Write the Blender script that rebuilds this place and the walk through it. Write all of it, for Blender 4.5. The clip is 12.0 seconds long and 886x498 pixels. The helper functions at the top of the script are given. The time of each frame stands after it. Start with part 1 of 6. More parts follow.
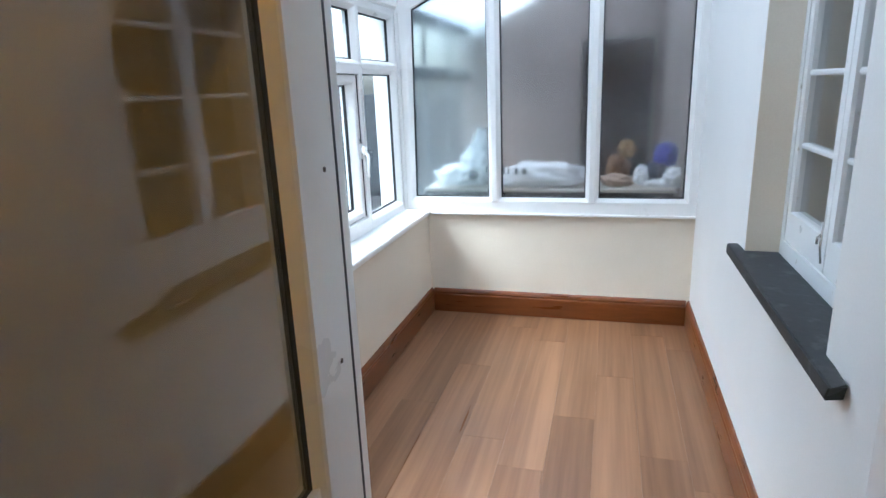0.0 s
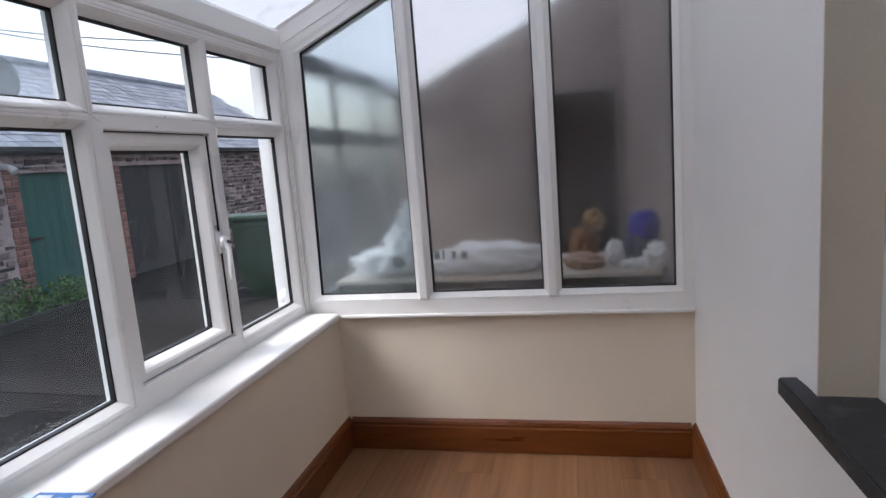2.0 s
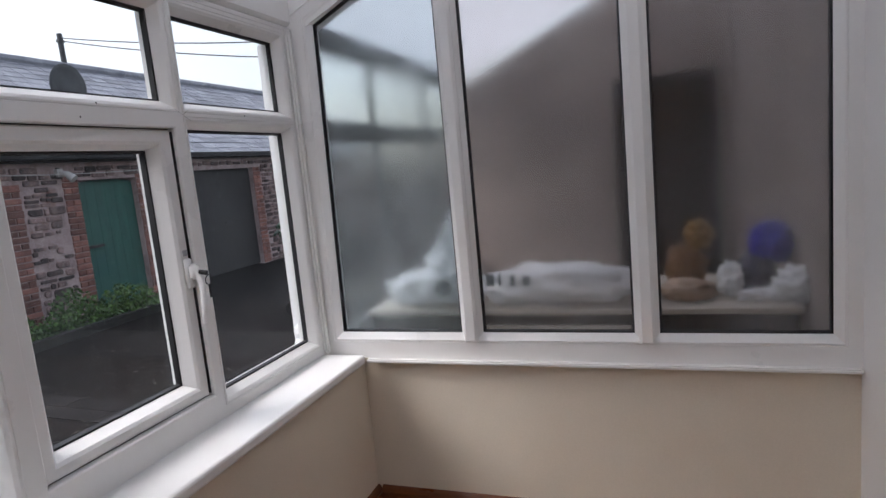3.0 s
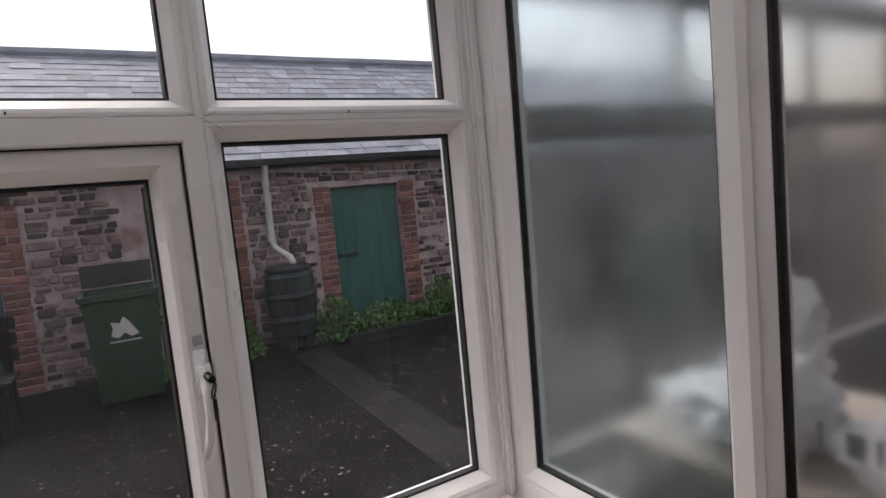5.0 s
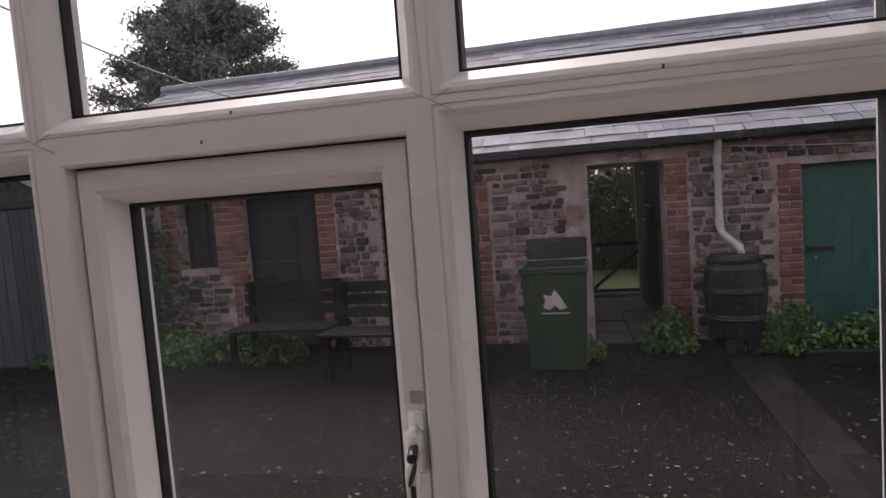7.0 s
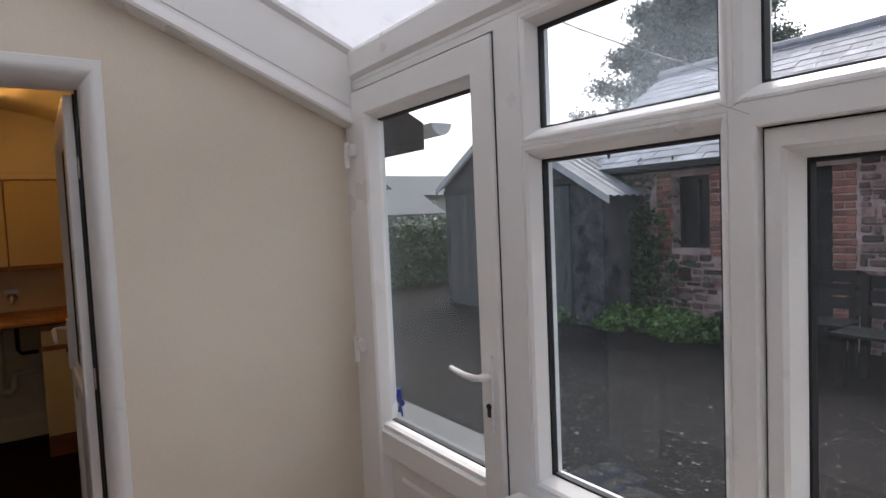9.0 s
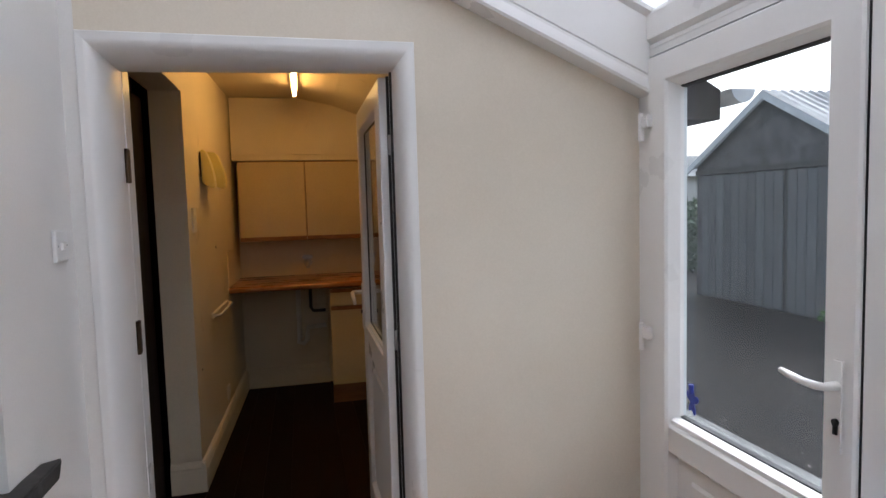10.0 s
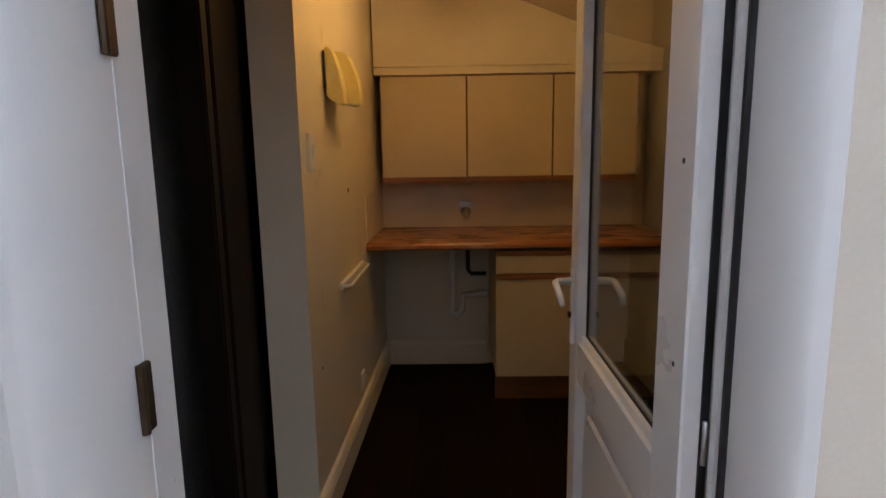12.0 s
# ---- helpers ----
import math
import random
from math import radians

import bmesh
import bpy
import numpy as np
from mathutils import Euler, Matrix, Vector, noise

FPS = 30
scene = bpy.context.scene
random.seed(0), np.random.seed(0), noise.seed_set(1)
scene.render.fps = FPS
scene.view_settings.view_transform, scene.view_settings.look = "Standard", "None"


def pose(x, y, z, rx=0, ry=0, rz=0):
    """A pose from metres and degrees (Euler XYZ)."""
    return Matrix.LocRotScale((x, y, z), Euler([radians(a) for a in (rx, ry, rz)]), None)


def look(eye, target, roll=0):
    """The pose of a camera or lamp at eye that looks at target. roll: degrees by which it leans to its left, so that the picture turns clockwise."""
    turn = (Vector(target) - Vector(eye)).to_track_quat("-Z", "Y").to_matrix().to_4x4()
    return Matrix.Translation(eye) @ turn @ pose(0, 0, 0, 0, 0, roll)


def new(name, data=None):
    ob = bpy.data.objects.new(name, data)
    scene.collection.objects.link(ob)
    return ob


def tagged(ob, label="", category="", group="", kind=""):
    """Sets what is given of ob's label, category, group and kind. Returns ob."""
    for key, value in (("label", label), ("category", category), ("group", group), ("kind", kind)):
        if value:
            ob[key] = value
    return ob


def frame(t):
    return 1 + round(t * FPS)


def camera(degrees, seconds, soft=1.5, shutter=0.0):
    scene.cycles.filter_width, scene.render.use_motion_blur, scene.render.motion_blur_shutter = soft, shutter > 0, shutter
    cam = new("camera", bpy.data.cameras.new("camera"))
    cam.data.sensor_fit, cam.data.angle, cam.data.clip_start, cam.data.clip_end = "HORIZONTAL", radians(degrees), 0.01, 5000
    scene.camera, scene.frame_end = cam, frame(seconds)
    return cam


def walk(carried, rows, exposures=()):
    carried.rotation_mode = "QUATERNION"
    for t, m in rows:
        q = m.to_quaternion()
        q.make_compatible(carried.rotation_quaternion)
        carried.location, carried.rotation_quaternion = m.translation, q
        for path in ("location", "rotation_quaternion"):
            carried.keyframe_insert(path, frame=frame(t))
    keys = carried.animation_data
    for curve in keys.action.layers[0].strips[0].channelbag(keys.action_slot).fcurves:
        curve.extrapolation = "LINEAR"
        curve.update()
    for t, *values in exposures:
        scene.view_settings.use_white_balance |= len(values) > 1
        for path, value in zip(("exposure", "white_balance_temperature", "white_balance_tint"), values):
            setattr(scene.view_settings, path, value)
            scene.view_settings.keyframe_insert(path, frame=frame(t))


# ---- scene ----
cam = camera(73.6, 12.0)
PATH = [
    (0, (-0.022, 0.042, 1.536), (-0.551, 1.897, 1.008), -2.3),
    (0.5, (0.022, 0.243, 1.495), (-0.422, 2.145, 1.065), -3.7),
    (1, (0.023, 0.505, 1.467), (-0.424, 2.427, 1.145), -4.3),
    (1.5, (0.008, 0.811, 1.456), (-0.422, 2.741, 1.16), -4.3),
    (2, (-0.01, 1.102, 1.459), (-0.444, 3.031, 1.159), -4.5),
    (2.5, (-0.089, 1.472, 1.444), (-0.55, 3.395, 1.149), -4.7),
    (3, (-0.088, 1.796, 1.444), (-0.755, 3.661, 1.168), -5.4),
    (3.2, (-0.077, 1.934, 1.469), (-0.876, 3.747, 1.196), -5.6),
    (4.8, (-0.184, 2.912, 1.49), (-1.792, 4.085, 1.298), -5.1),
    (5, (-0.218, 3.005, 1.493), (-1.922, 4.034, 1.298), -5.5),
    (5.5, (-0.373, 3.2, 1.493), (-2.226, 3.928, 1.303), -4.8),
    (6, (-0.504, 3.335, 1.505), (-2.463, 3.695, 1.324), -4.0),
    (6.5, (-0.582, 3.393, 1.523), (-2.575, 3.372, 1.355), -4.0),
    (6.7, (-0.598, 3.393, 1.528), (-2.583, 3.207, 1.367), -4.1),
    (8.3, (-0.466, 3.224, 1.504), (-2.028, 1.98, 1.39), -3.6),
    (8.5, (-0.408, 3.205, 1.497), (-1.885, 1.862, 1.387), -3.3),
    (9, (-0.316, 3.175, 1.493), (-1.458, 1.538, 1.38), -2.5),
    (9.3, (-0.25, 3.135, 1.49), (-1.174, 1.365, 1.375), -2.3),
    (9.5, (-0.216, 3.099, 1.489), (-1.007, 1.266, 1.373), -1.8),
    (10, (-0.153, 3.001, 1.481), (-0.614, 1.06, 1.335), -1.6),
    (10.5, (-0.169, 2.813, 1.46), (-0.356, 0.832, 1.262), -1.7),
    (11, (-0.202, 2.483, 1.468), (-0.222, 0.502, 1.197), -1.4),
    (11.5, (-0.128, 2.091, 1.457), (-0.102, 0.115, 1.147), -1.2),
    (12, (-0.087, 1.741, 1.448), (-0.062, -0.23, 1.11), -0.9),
]
walk(cam, [(t, look(eye, target, roll)) for t, eye, target, roll in PATH],
     [(0.0, 2.2, 5150, 2), (0.5, 1.88, 5300, 7), (1.0, 1.43, 5500, 9), (1.5, 1.15, 5750, 12), (2.0, 1.12, 5950, 14), (3.0, 0.85, 6100, 15), (5.0, 0.68, 6600, 17),
      (5.8, 0.55, 6800, 21), (6.5, 0.5, 6950, 26), (8.5, 0.75, 6450, 17), (9.0, 1.05, 6300, 15), (9.5, 1.4, 6150, 14), (10.0, 1.58, 6000, 12), (11.0, 1.92, 5750, 10), (12.0, 1.85, 5600, 11)])

# ---- world, sun, exposure ----
world = bpy.data.worlds.new("overcast_sky")
scene.world = world
world.use_nodes = True
wn = world.node_tree
sky = wn.nodes.new("ShaderNodeTexSky")
sky.sky_type, sky.sun_disc = "NISHITA", False
sky.sun_elevation, sky.sun_rotation = radians(50), radians(250)
sky.air_density, sky.dust_density, sky.ozone_density = 1.6, 4.0, 0.6
grey = wn.nodes.new("ShaderNodeHueSaturation")
grey.inputs["Saturation"].default_value = 0.42
wn.links.new(sky.outputs[0], grey.inputs["Color"])
wn.links.new(grey.outputs[0], wn.nodes["Background"].inputs["Color"])
wn.nodes["Background"].inputs["Strength"].default_value = 0.15
sun = new("sun", bpy.data.lights.new("sun", "SUN"))
sun.data.energy, sun.data.angle, sun.data.color = 0.5, radians(25), (1.0, 0.97, 0.93)
sun.matrix_world = look((-8, -2, 9), (0, 1, 0))


# ---- materials ----
def nodes_of(name):
    m = bpy.data.materials.new(name)
    m.use_nodes = True
    return m, m.node_tree, m.node_tree.nodes["Principled BSDF"]


def surface(name, a, b, rough=0.6, scale=4.0, stretch=(1, 1, 1), fine=60.0, bump=0.15, metal=0.0, piece="", spread=0.25, spots=None, spot_scale=9.0,
            spot_at=0.62, coat=0.0, dist=0.004, spec=0.5):
    """Two colours mixed by broad and fine noise, optional stains of a third, relief, and variation from piece to piece."""
    m, nt, p = nodes_of(name)
    add, link = nt.nodes.new, nt.links.new
    geo, mapping = add("ShaderNodeNewGeometry"), add("ShaderNodeMapping")
    mapping.inputs["Scale"].default_value = stretch
    link(geo.outputs["Position"], mapping.inputs["Vector"])
    rnd = None
    if piece == "object":
        rnd = add("ShaderNodeObjectInfo").outputs["Random"]
    elif piece == "island":
        rnd = geo.outputs["Random Per Island"]
    if rnd is not None:
        mul = add("ShaderNodeMath")
        mul.operation, mul.inputs[1].default_value = "MULTIPLY", 53.0
        link(rnd, mul.inputs[0])
        link(mul.outputs[0], mapping.inputs["Location"])
    broad, grain = add("ShaderNodeTexNoise"), add("ShaderNodeTexNoise")
    broad.inputs["Scale"].default_value, broad.inputs["Detail"].default_value = scale, 6
    grain.inputs["Scale"].default_value, grain.inputs["Detail"].default_value = fine, 4
    link(mapping.outputs[0], broad.inputs["Vector"])
    link(mapping.outputs[0], grain.inputs["Vector"])
    blend = add("ShaderNodeMix")
    blend.data_type, blend.inputs["A"].default_value, blend.inputs["B"].default_value = "FLOAT", 0, 0
    link(broad.outputs["Fac"], blend.inputs["A"])
    link(grain.outputs["Fac"], blend.inputs["B"])
    blend.inputs["Factor"].default_value = 0.35
    ramp = add("ShaderNodeValToRGB")
    ramp.color_ramp.elements[0].position, ramp.color_ramp.elements[1].position = 0.34, 0.66
    ramp.color_ramp.elements[0].color, ramp.color_ramp.elements[1].color = (*a, 1), (*b, 1)
    link(blend.outputs[0], ramp.inputs[0])
    colour = ramp.outputs[0]
    if rnd is not None:
        hsv, span = add("ShaderNodeHueSaturation"), add("ShaderNodeMapRange")
        span.inputs["To Min"].default_value, span.inputs["To Max"].default_value = 1 - spread, 1 + spread
        link(rnd, span.inputs["Value"])
        link(span.outputs[0], hsv.inputs["Value"])
        link(colour, hsv.inputs["Color"])
        colour = hsv.outputs[0]
    if spots:
        stain, edge, mix = add("ShaderNodeTexNoise"), add("ShaderNodeMapRange"), add("ShaderNodeMix")
        stain.inputs["Scale"].default_value, stain.inputs["Detail"].default_value = spot_scale, 8
        link(mapping.outputs[0], stain.inputs["Vector"])
        edge.inputs["From Min"].default_value, edge.inputs["From Max"].default_value = spot_at, spot_at + 0.1
        link(stain.outputs["Fac"], edge.inputs["Value"])
        mix.data_type = "RGBA"
        mix.inputs["B"].default_value = (*spots, 1)
        link(edge.outputs[0], mix.inputs["Factor"])
        link(colour, mix.inputs["A"])
        colour = mix.outputs["Result"]
    link(colour, p.inputs["Base Color"])
    span = add("ShaderNodeMapRange")
    span.inputs["To Min"].default_value, span.inputs["To Max"].default_value = max(rough - 0.09, 0.02), min(rough + 0.09, 1)
    link(broad.outputs["Fac"], span.inputs["Value"])
    link(span.outputs[0], p.inputs["Roughness"])
    p.inputs["Metallic"].default_value, p.inputs["Coat Weight"].default_value, p.inputs["Specular IOR Level"].default_value = metal, coat, spec
    if bump:
        relief = add("ShaderNodeBump")
        relief.inputs["Strength"].default_value, relief.inputs["Distance"].default_value = bump, dist
        link(blend.outputs[0], relief.inputs["Height"])
        link(relief.outputs[0], p.inputs["Normal"])
    return m


def pane_material(name, rough=0.0, drops=0.0, tint=(1, 1, 1), wet_scale=260.0, mist=0.0, clear=1.0, ior=1.45, film_most=0.08, wet_at=0.5, fog_scale=2.2):
    """Clear glass; drops: rain beads as relief; mist: condensation, patchy, as gloss roughness."""
    m, nt, p = nodes_of(name)
    add, link = nt.nodes.new, nt.links.new
    p.inputs["Base Color"].default_value = (*tint, 1)
    p.inputs["Transmission Weight"].default_value, p.inputs["IOR"].default_value, p.inputs["Roughness"].default_value = clear, ior, rough
    geo = add("ShaderNodeNewGeometry")
    if drops:
        cell, shape, patch, gate, times, relief = (add("ShaderNodeTexVoronoi"), add("ShaderNodeMapRange"), add("ShaderNodeTexNoise"),
                                                   add("ShaderNodeMapRange"), add("ShaderNodeMath"), add("ShaderNodeBump"))
        cell.inputs["Scale"].default_value, patch.inputs["Scale"].default_value, patch.inputs["Detail"].default_value = wet_scale, 9.0, 5
        link(geo.outputs["Position"], cell.inputs["Vector"])
        link(geo.outputs["Position"], patch.inputs["Vector"])
        shape.inputs["From Min"].default_value, shape.inputs["From Max"].default_value = 0.32, 0.0
        gate.inputs["From Min"].default_value, gate.inputs["From Max"].default_value = wet_at, wet_at + 0.12
        link(cell.outputs["Distance"], shape.inputs["Value"])
        link(patch.outputs["Fac"], gate.inputs["Value"])
        times.operation = "MULTIPLY"
        link(shape.outputs[0], times.inputs[0])
        link(gate.outputs[0], times.inputs[1])
        relief.inputs["Strength"].default_value, relief.inputs["Distance"].default_value = drops, 0.0012
        link(times.outputs[0], relief.inputs["Height"])
        link(relief.outputs[0], p.inputs["Normal"])
    if mist:
        fog, span = add("ShaderNodeTexNoise"), add("ShaderNodeMapRange")
        fog.inputs["Scale"].default_value, fog.inputs["Detail"].default_value = fog_scale, 7
        span.inputs["From Min"].default_value, span.inputs["From Max"].default_value = 0.3, 0.7
        span.inputs["To Min"].default_value, span.inputs["To Max"].default_value = mist * 0.6, mist * 1.3
        link(geo.outputs["Position"], fog.inputs["Vector"])
        link(fog.outputs["Fac"], span.inputs["Value"])
        link(span.outputs[0], p.inputs["Roughness"])
        film, stretch, dew = add("ShaderNodeTexNoise"), add("ShaderNodeMapping"), add("ShaderNodeMapRange")
        stretch.inputs["Scale"].default_value = (1.0, 1.0, 0.45)
        film.inputs["Scale"].default_value, film.inputs["Detail"].default_value, film.inputs["Roughness"].default_value = 4.0, 4, 0.5
        link(geo.outputs["Position"], stretch.inputs["Vector"])
        link(stretch.outputs[0], film.inputs["Vector"])
        dew.inputs["From Min"].default_value, dew.inputs["From Max"].default_value = 0.25, 0.75
        dew.inputs["To Min"].default_value, dew.inputs["To Max"].default_value = clear, clear - film_most
        link(film.outputs["Fac"], dew.inputs["Value"])
        link(dew.outputs[0], p.inputs["Transmission Weight"])
    return m


def misted_pane(name, fog=(0.01, 0.03), rough=(0.004, 0.012), ior=1.42, tint=(0.97, 0.99, 1.0), scale=3.0, tall=0.4):
    """Glass under a thin uneven film of condensation that scatters the daylight passing through it."""
    m, nt, p = nodes_of(name)
    add, link = nt.nodes.new, nt.links.new
    p.inputs["Base Color"].default_value = (*tint, 1)
    p.inputs["Transmission Weight"].default_value, p.inputs["IOR"].default_value = 1.0, ior
    geo, stretch, cloud, fine, both = (add("ShaderNodeNewGeometry"), add("ShaderNodeMapping"), add("ShaderNodeTexNoise"), add("ShaderNodeTexNoise"), add("ShaderNodeMath"))
    stretch.inputs["Scale"].default_value = (1.0, 1.0, tall)
    cloud.inputs["Scale"].default_value, cloud.inputs["Detail"].default_value = scale, 5
    fine.inputs["Scale"].default_value, fine.inputs["Detail"].default_value = scale * 9, 3
    link(geo.outputs["Position"], stretch.inputs["Vector"])
    link(stretch.outputs[0], cloud.inputs["Vector"])
    link(stretch.outputs[0], fine.inputs["Vector"])
    both.operation, both.inputs[1].default_value = "MULTIPLY_ADD", 0.25
    link(fine.outputs["Fac"], both.inputs[0])
    link(cloud.outputs["Fac"], both.inputs[2])
    amount, blur = add("ShaderNodeMapRange"), add("ShaderNodeMapRange")
    for node, (low, high) in ((amount, fog), (blur, rough)):
        node.inputs["From Min"].default_value, node.inputs["From Max"].default_value = 0.45, 0.80
        node.inputs["To Min"].default_value, node.inputs["To Max"].default_value = low, high
        link(both.outputs[0], node.inputs["Value"])
    link(blur.outputs[0], p.inputs["Roughness"])
    film, mix = add("ShaderNodeBsdfTranslucent"), add("ShaderNodeMixShader")
    film.inputs["Color"].default_value = (0.76, 0.87, 0.97, 1)
    link(amount.outputs[0], mix.inputs[0])
    link(p.outputs[0], mix.inputs[1])
    link(film.outputs[0], mix.inputs[2])
    link(mix.outputs[0], nt.nodes["Material Output"].inputs["Surface"])
    return m


def roof_sheet_material():
    """Milky polycarbonate that lets the sky's light through."""
    m, nt, p = nodes_of("milky_polycarbonate")
    add, link = nt.nodes.new, nt.links.new
    soft, gloss, mix, dirt, ramp, geo = (add("ShaderNodeBsdfTranslucent"), add("ShaderNodeBsdfGlossy"), add("ShaderNodeMixShader"),
                                         add("ShaderNodeTexNoise"), add("ShaderNodeValToRGB"), add("ShaderNodeNewGeometry"))
    dirt.inputs["Scale"].default_value, dirt.inputs["Detail"].default_value = 7, 8
    link(geo.outputs["Position"], dirt.inputs["Vector"])
    ramp.color_ramp.elements[0].position, ramp.color_ramp.elements[1].position = 0.25, 0.42
    ramp.color_ramp.elements[0].color, ramp.color_ramp.elements[1].color = (0.52, 0.53, 0.54, 1), (0.62, 0.63, 0.65, 1)
    link(dirt.outputs["Fac"], ramp.inputs[0])
    link(ramp.outputs[0], soft.inputs["Color"])
    gloss.inputs["Roughness"].default_value = 0.25
    mix.inputs[0].default_value = 0.06
    link(soft.outputs[0], mix.inputs[1])
    link(gloss.outputs[0], mix.inputs[2])
    link(mix.outputs[0], nt.nodes["Material Output"].inputs["Surface"])
    return m


def glow(name, colour, strength):
    m, nt, p = nodes_of(name)
    p.inputs["Base Color"].default_value = (*colour, 1)
    p.inputs["Emission Color"].default_value, p.inputs["Emission Strength"].default_value = (*colour, 1), strength
    return m


PLASTER = surface("magnolia_paint", (0.70, 0.62, 0.50), (0.78, 0.70, 0.58), 0.62, 2.0, fine=160, bump=0.10, dist=0.002)
HOUSE_PAINT = surface("off_white_paint", (0.79, 0.77, 0.735), (0.85, 0.83, 0.80), 0.5, 1.6, fine=140, bump=0.12, dist=0.002)
UPVC = surface("white_plastic_frame", (0.815, 0.80, 0.775), (0.84, 0.825, 0.80), 0.30, 3.0, fine=90, bump=0.03)
GLOSS_WHITE = surface("white_gloss_paint", (0.79, 0.79, 0.78), (0.82, 0.82, 0.81), 0.3, 6, fine=70, bump=0.14, dist=0.0015, spots=(0.55, 0.52, 0.46), spot_scale=25, spot_at=0.68)
RUBBER = surface("black_rubber", (0.008, 0.008, 0.009), (0.02, 0.02, 0.022), 0.55, 20)
LAMINATE = surface("oak_laminate", (0.165, 0.075, 0.032), (0.33, 0.170, 0.085), 0.31, 1.6, stretch=(6, 0.18, 1), fine=7, bump=0.012, piece="object", spread=0.10, dist=0.001, spec=0.42)
OAK_TRIM = surface("varnished_skirting", (0.105, 0.026, 0.0045), (0.185, 0.052, 0.0095), 0.3, 3, stretch=(1.5, 1.5, 12), fine=50, bump=0.08, coat=0.3, dist=0.001)
SLATE_SILL = surface("dark_slate", (0.011, 0.012, 0.013), (0.036, 0.037, 0.039), 0.55, 6, fine=60, bump=0.5, spots=(0.065, 0.066, 0.068), spot_scale=14, spot_at=0.58)
GLASS = pane_material("window_glass", drops=0.12, wet_scale=420.0)
WET_GLASS = misted_pane("rain_spotted_glass", (0.0003, 0.0034), (0.0, 0.005), ior=1.2)
HAZE_GLASS = misted_pane("lightly_misted_glass", (0.0025, 0.0105), (0.006, 0.016), ior=1.33, tint=(0.91, 0.97, 1.0), scale=2.2)
TOP_GLASS = misted_pane("heavily_misted_fanlight", (0.03, 0.10), (0.012, 0.03), ior=1.40, tint=(0.93, 0.97, 1.0), scale=4.5, tall=0.8)
SASH_GLASS = misted_pane("sash_glass", (0.0006, 0.0055), (0.0, 0.004), ior=1.28)
MIST_BLUE = pane_material("heavy_condensation_glass", mist=0.20, drops=0.2, wet_scale=75.0, clear=0.985, tint=(0.81, 0.90, 0.92), film_most=0.08, wet_at=0.44, fog_scale=8.0)
MIST_GLASS = pane_material("condensation_glass", mist=0.18, clear=0.99, tint=(0.92, 0.915, 0.91), film_most=0.07, ior=1.3)
DOOR_GLASS = pane_material("door_glass", tint=(0.70, 0.74, 0.76))
OLD_GLASS = pane_material("old_window_glass", drops=0.0, tint=(0.9, 0.92, 0.92))
ROOF_SHEET = roof_sheet_material()
CHROME = surface("worn_steel", (0.45, 0.44, 0.42), (0.6, 0.59, 0.57), 0.3, 8, metal=1.0, bump=0.05)
BRONZE = surface("old_brass_hinge", (0.05, 0.032, 0.018), (0.10, 0.065, 0.035), 0.45, 12, metal=0.7, fine=80, bump=0.2)
BLACK = surface("black_plastic", (0.012, 0.012, 0.013), (0.03, 0.03, 0.03), 0.4, 12)
BLUE_FILM = surface("blue_film", (0.02, 0.03, 0.28), (0.04, 0.07, 0.42), 0.35, 30)
PAPER_BLUE = surface("blue_print", (0.03, 0.14, 0.45), (0.06, 0.22, 0.55), 0.4, 30)
PAPER_PALE = surface("pale_print", (0.62, 0.72, 0.78), (0.78, 0.82, 0.84), 0.45, 30)
PAPER_CREAM = surface("cream_print", (0.75, 0.58, 0.36), (0.85, 0.7, 0.5), 0.45, 30)
PANTRY_PAINT = surface("cream_gloss_paint", (0.66, 0.57, 0.42), (0.74, 0.645, 0.485), 0.42, 2.2, fine=120, bump=0.15, dist=0.002, spots=(0.56, 0.47, 0.33), spot_scale=5, spot_at=0.66)
PANTRY_FLOOR = surface("near_black_boards", (0.004, 0.002, 0.0015), (0.011, 0.005, 0.0035), 0.6, 3, stretch=(8, 0.8, 1), fine=40, bump=0.2, piece="object", spec=0.06)
WORKTOP = surface("oak_worktop", (0.27, 0.10, 0.026), (0.35, 0.14, 0.040), 0.28, 3, stretch=(1, 4, 4), fine=25, bump=0.04)
CAB_WHITE = surface("cream_melamine", (0.50, 0.395, 0.23), (0.56, 0.45, 0.27), 0.4, 3, bump=0.02)
CAB_WOOD = surface("oak_edge_trim", (0.16, 0.06, 0.018), (0.26, 0.11, 0.035), 0.4, 4, stretch=(1, 8, 8), bump=0.06)
# near-black brown: real joinery, also shade in the passage and under the bench
DARK_WOOD_AND_SHADE = surface("dark_joinery_and_shade", (0.006, 0.0028, 0.002), (0.015, 0.007, 0.0045), 0.6, 4, stretch=(6, 6, 0.8), bump=0.1, spec=0.2)
PHONE = surface("yellowed_plastic", (0.72, 0.60, 0.19), (0.78, 0.66, 0.24), 0.4, 5, bump=0.04)
PIPE_WHITE = surface("white_pipe", (0.74, 0.70, 0.62), (0.82, 0.78, 0.70), 0.4, 8, bump=0.05)
TILE_CREAM = surface("cream_wall_tile", (0.68, 0.56, 0.38), (0.74, 0.62, 0.43), 0.35, 3, bump=0.03, spec=0.5)
TUBE = glow("lit_tube", (1.0, 0.56, 0.16), 12.5)
ROOM_SHADE = surface("shade_brown_room_wall", (0.10, 0.075, 0.055), (0.16, 0.12, 0.09), 0.8, 3)
# cream side wall darkened to cool grey: low light put into its colour
PANTRY_SHADE = surface("shade_grey_wall", (0.17, 0.178, 0.20), (0.24, 0.25, 0.275), 0.8, 3)
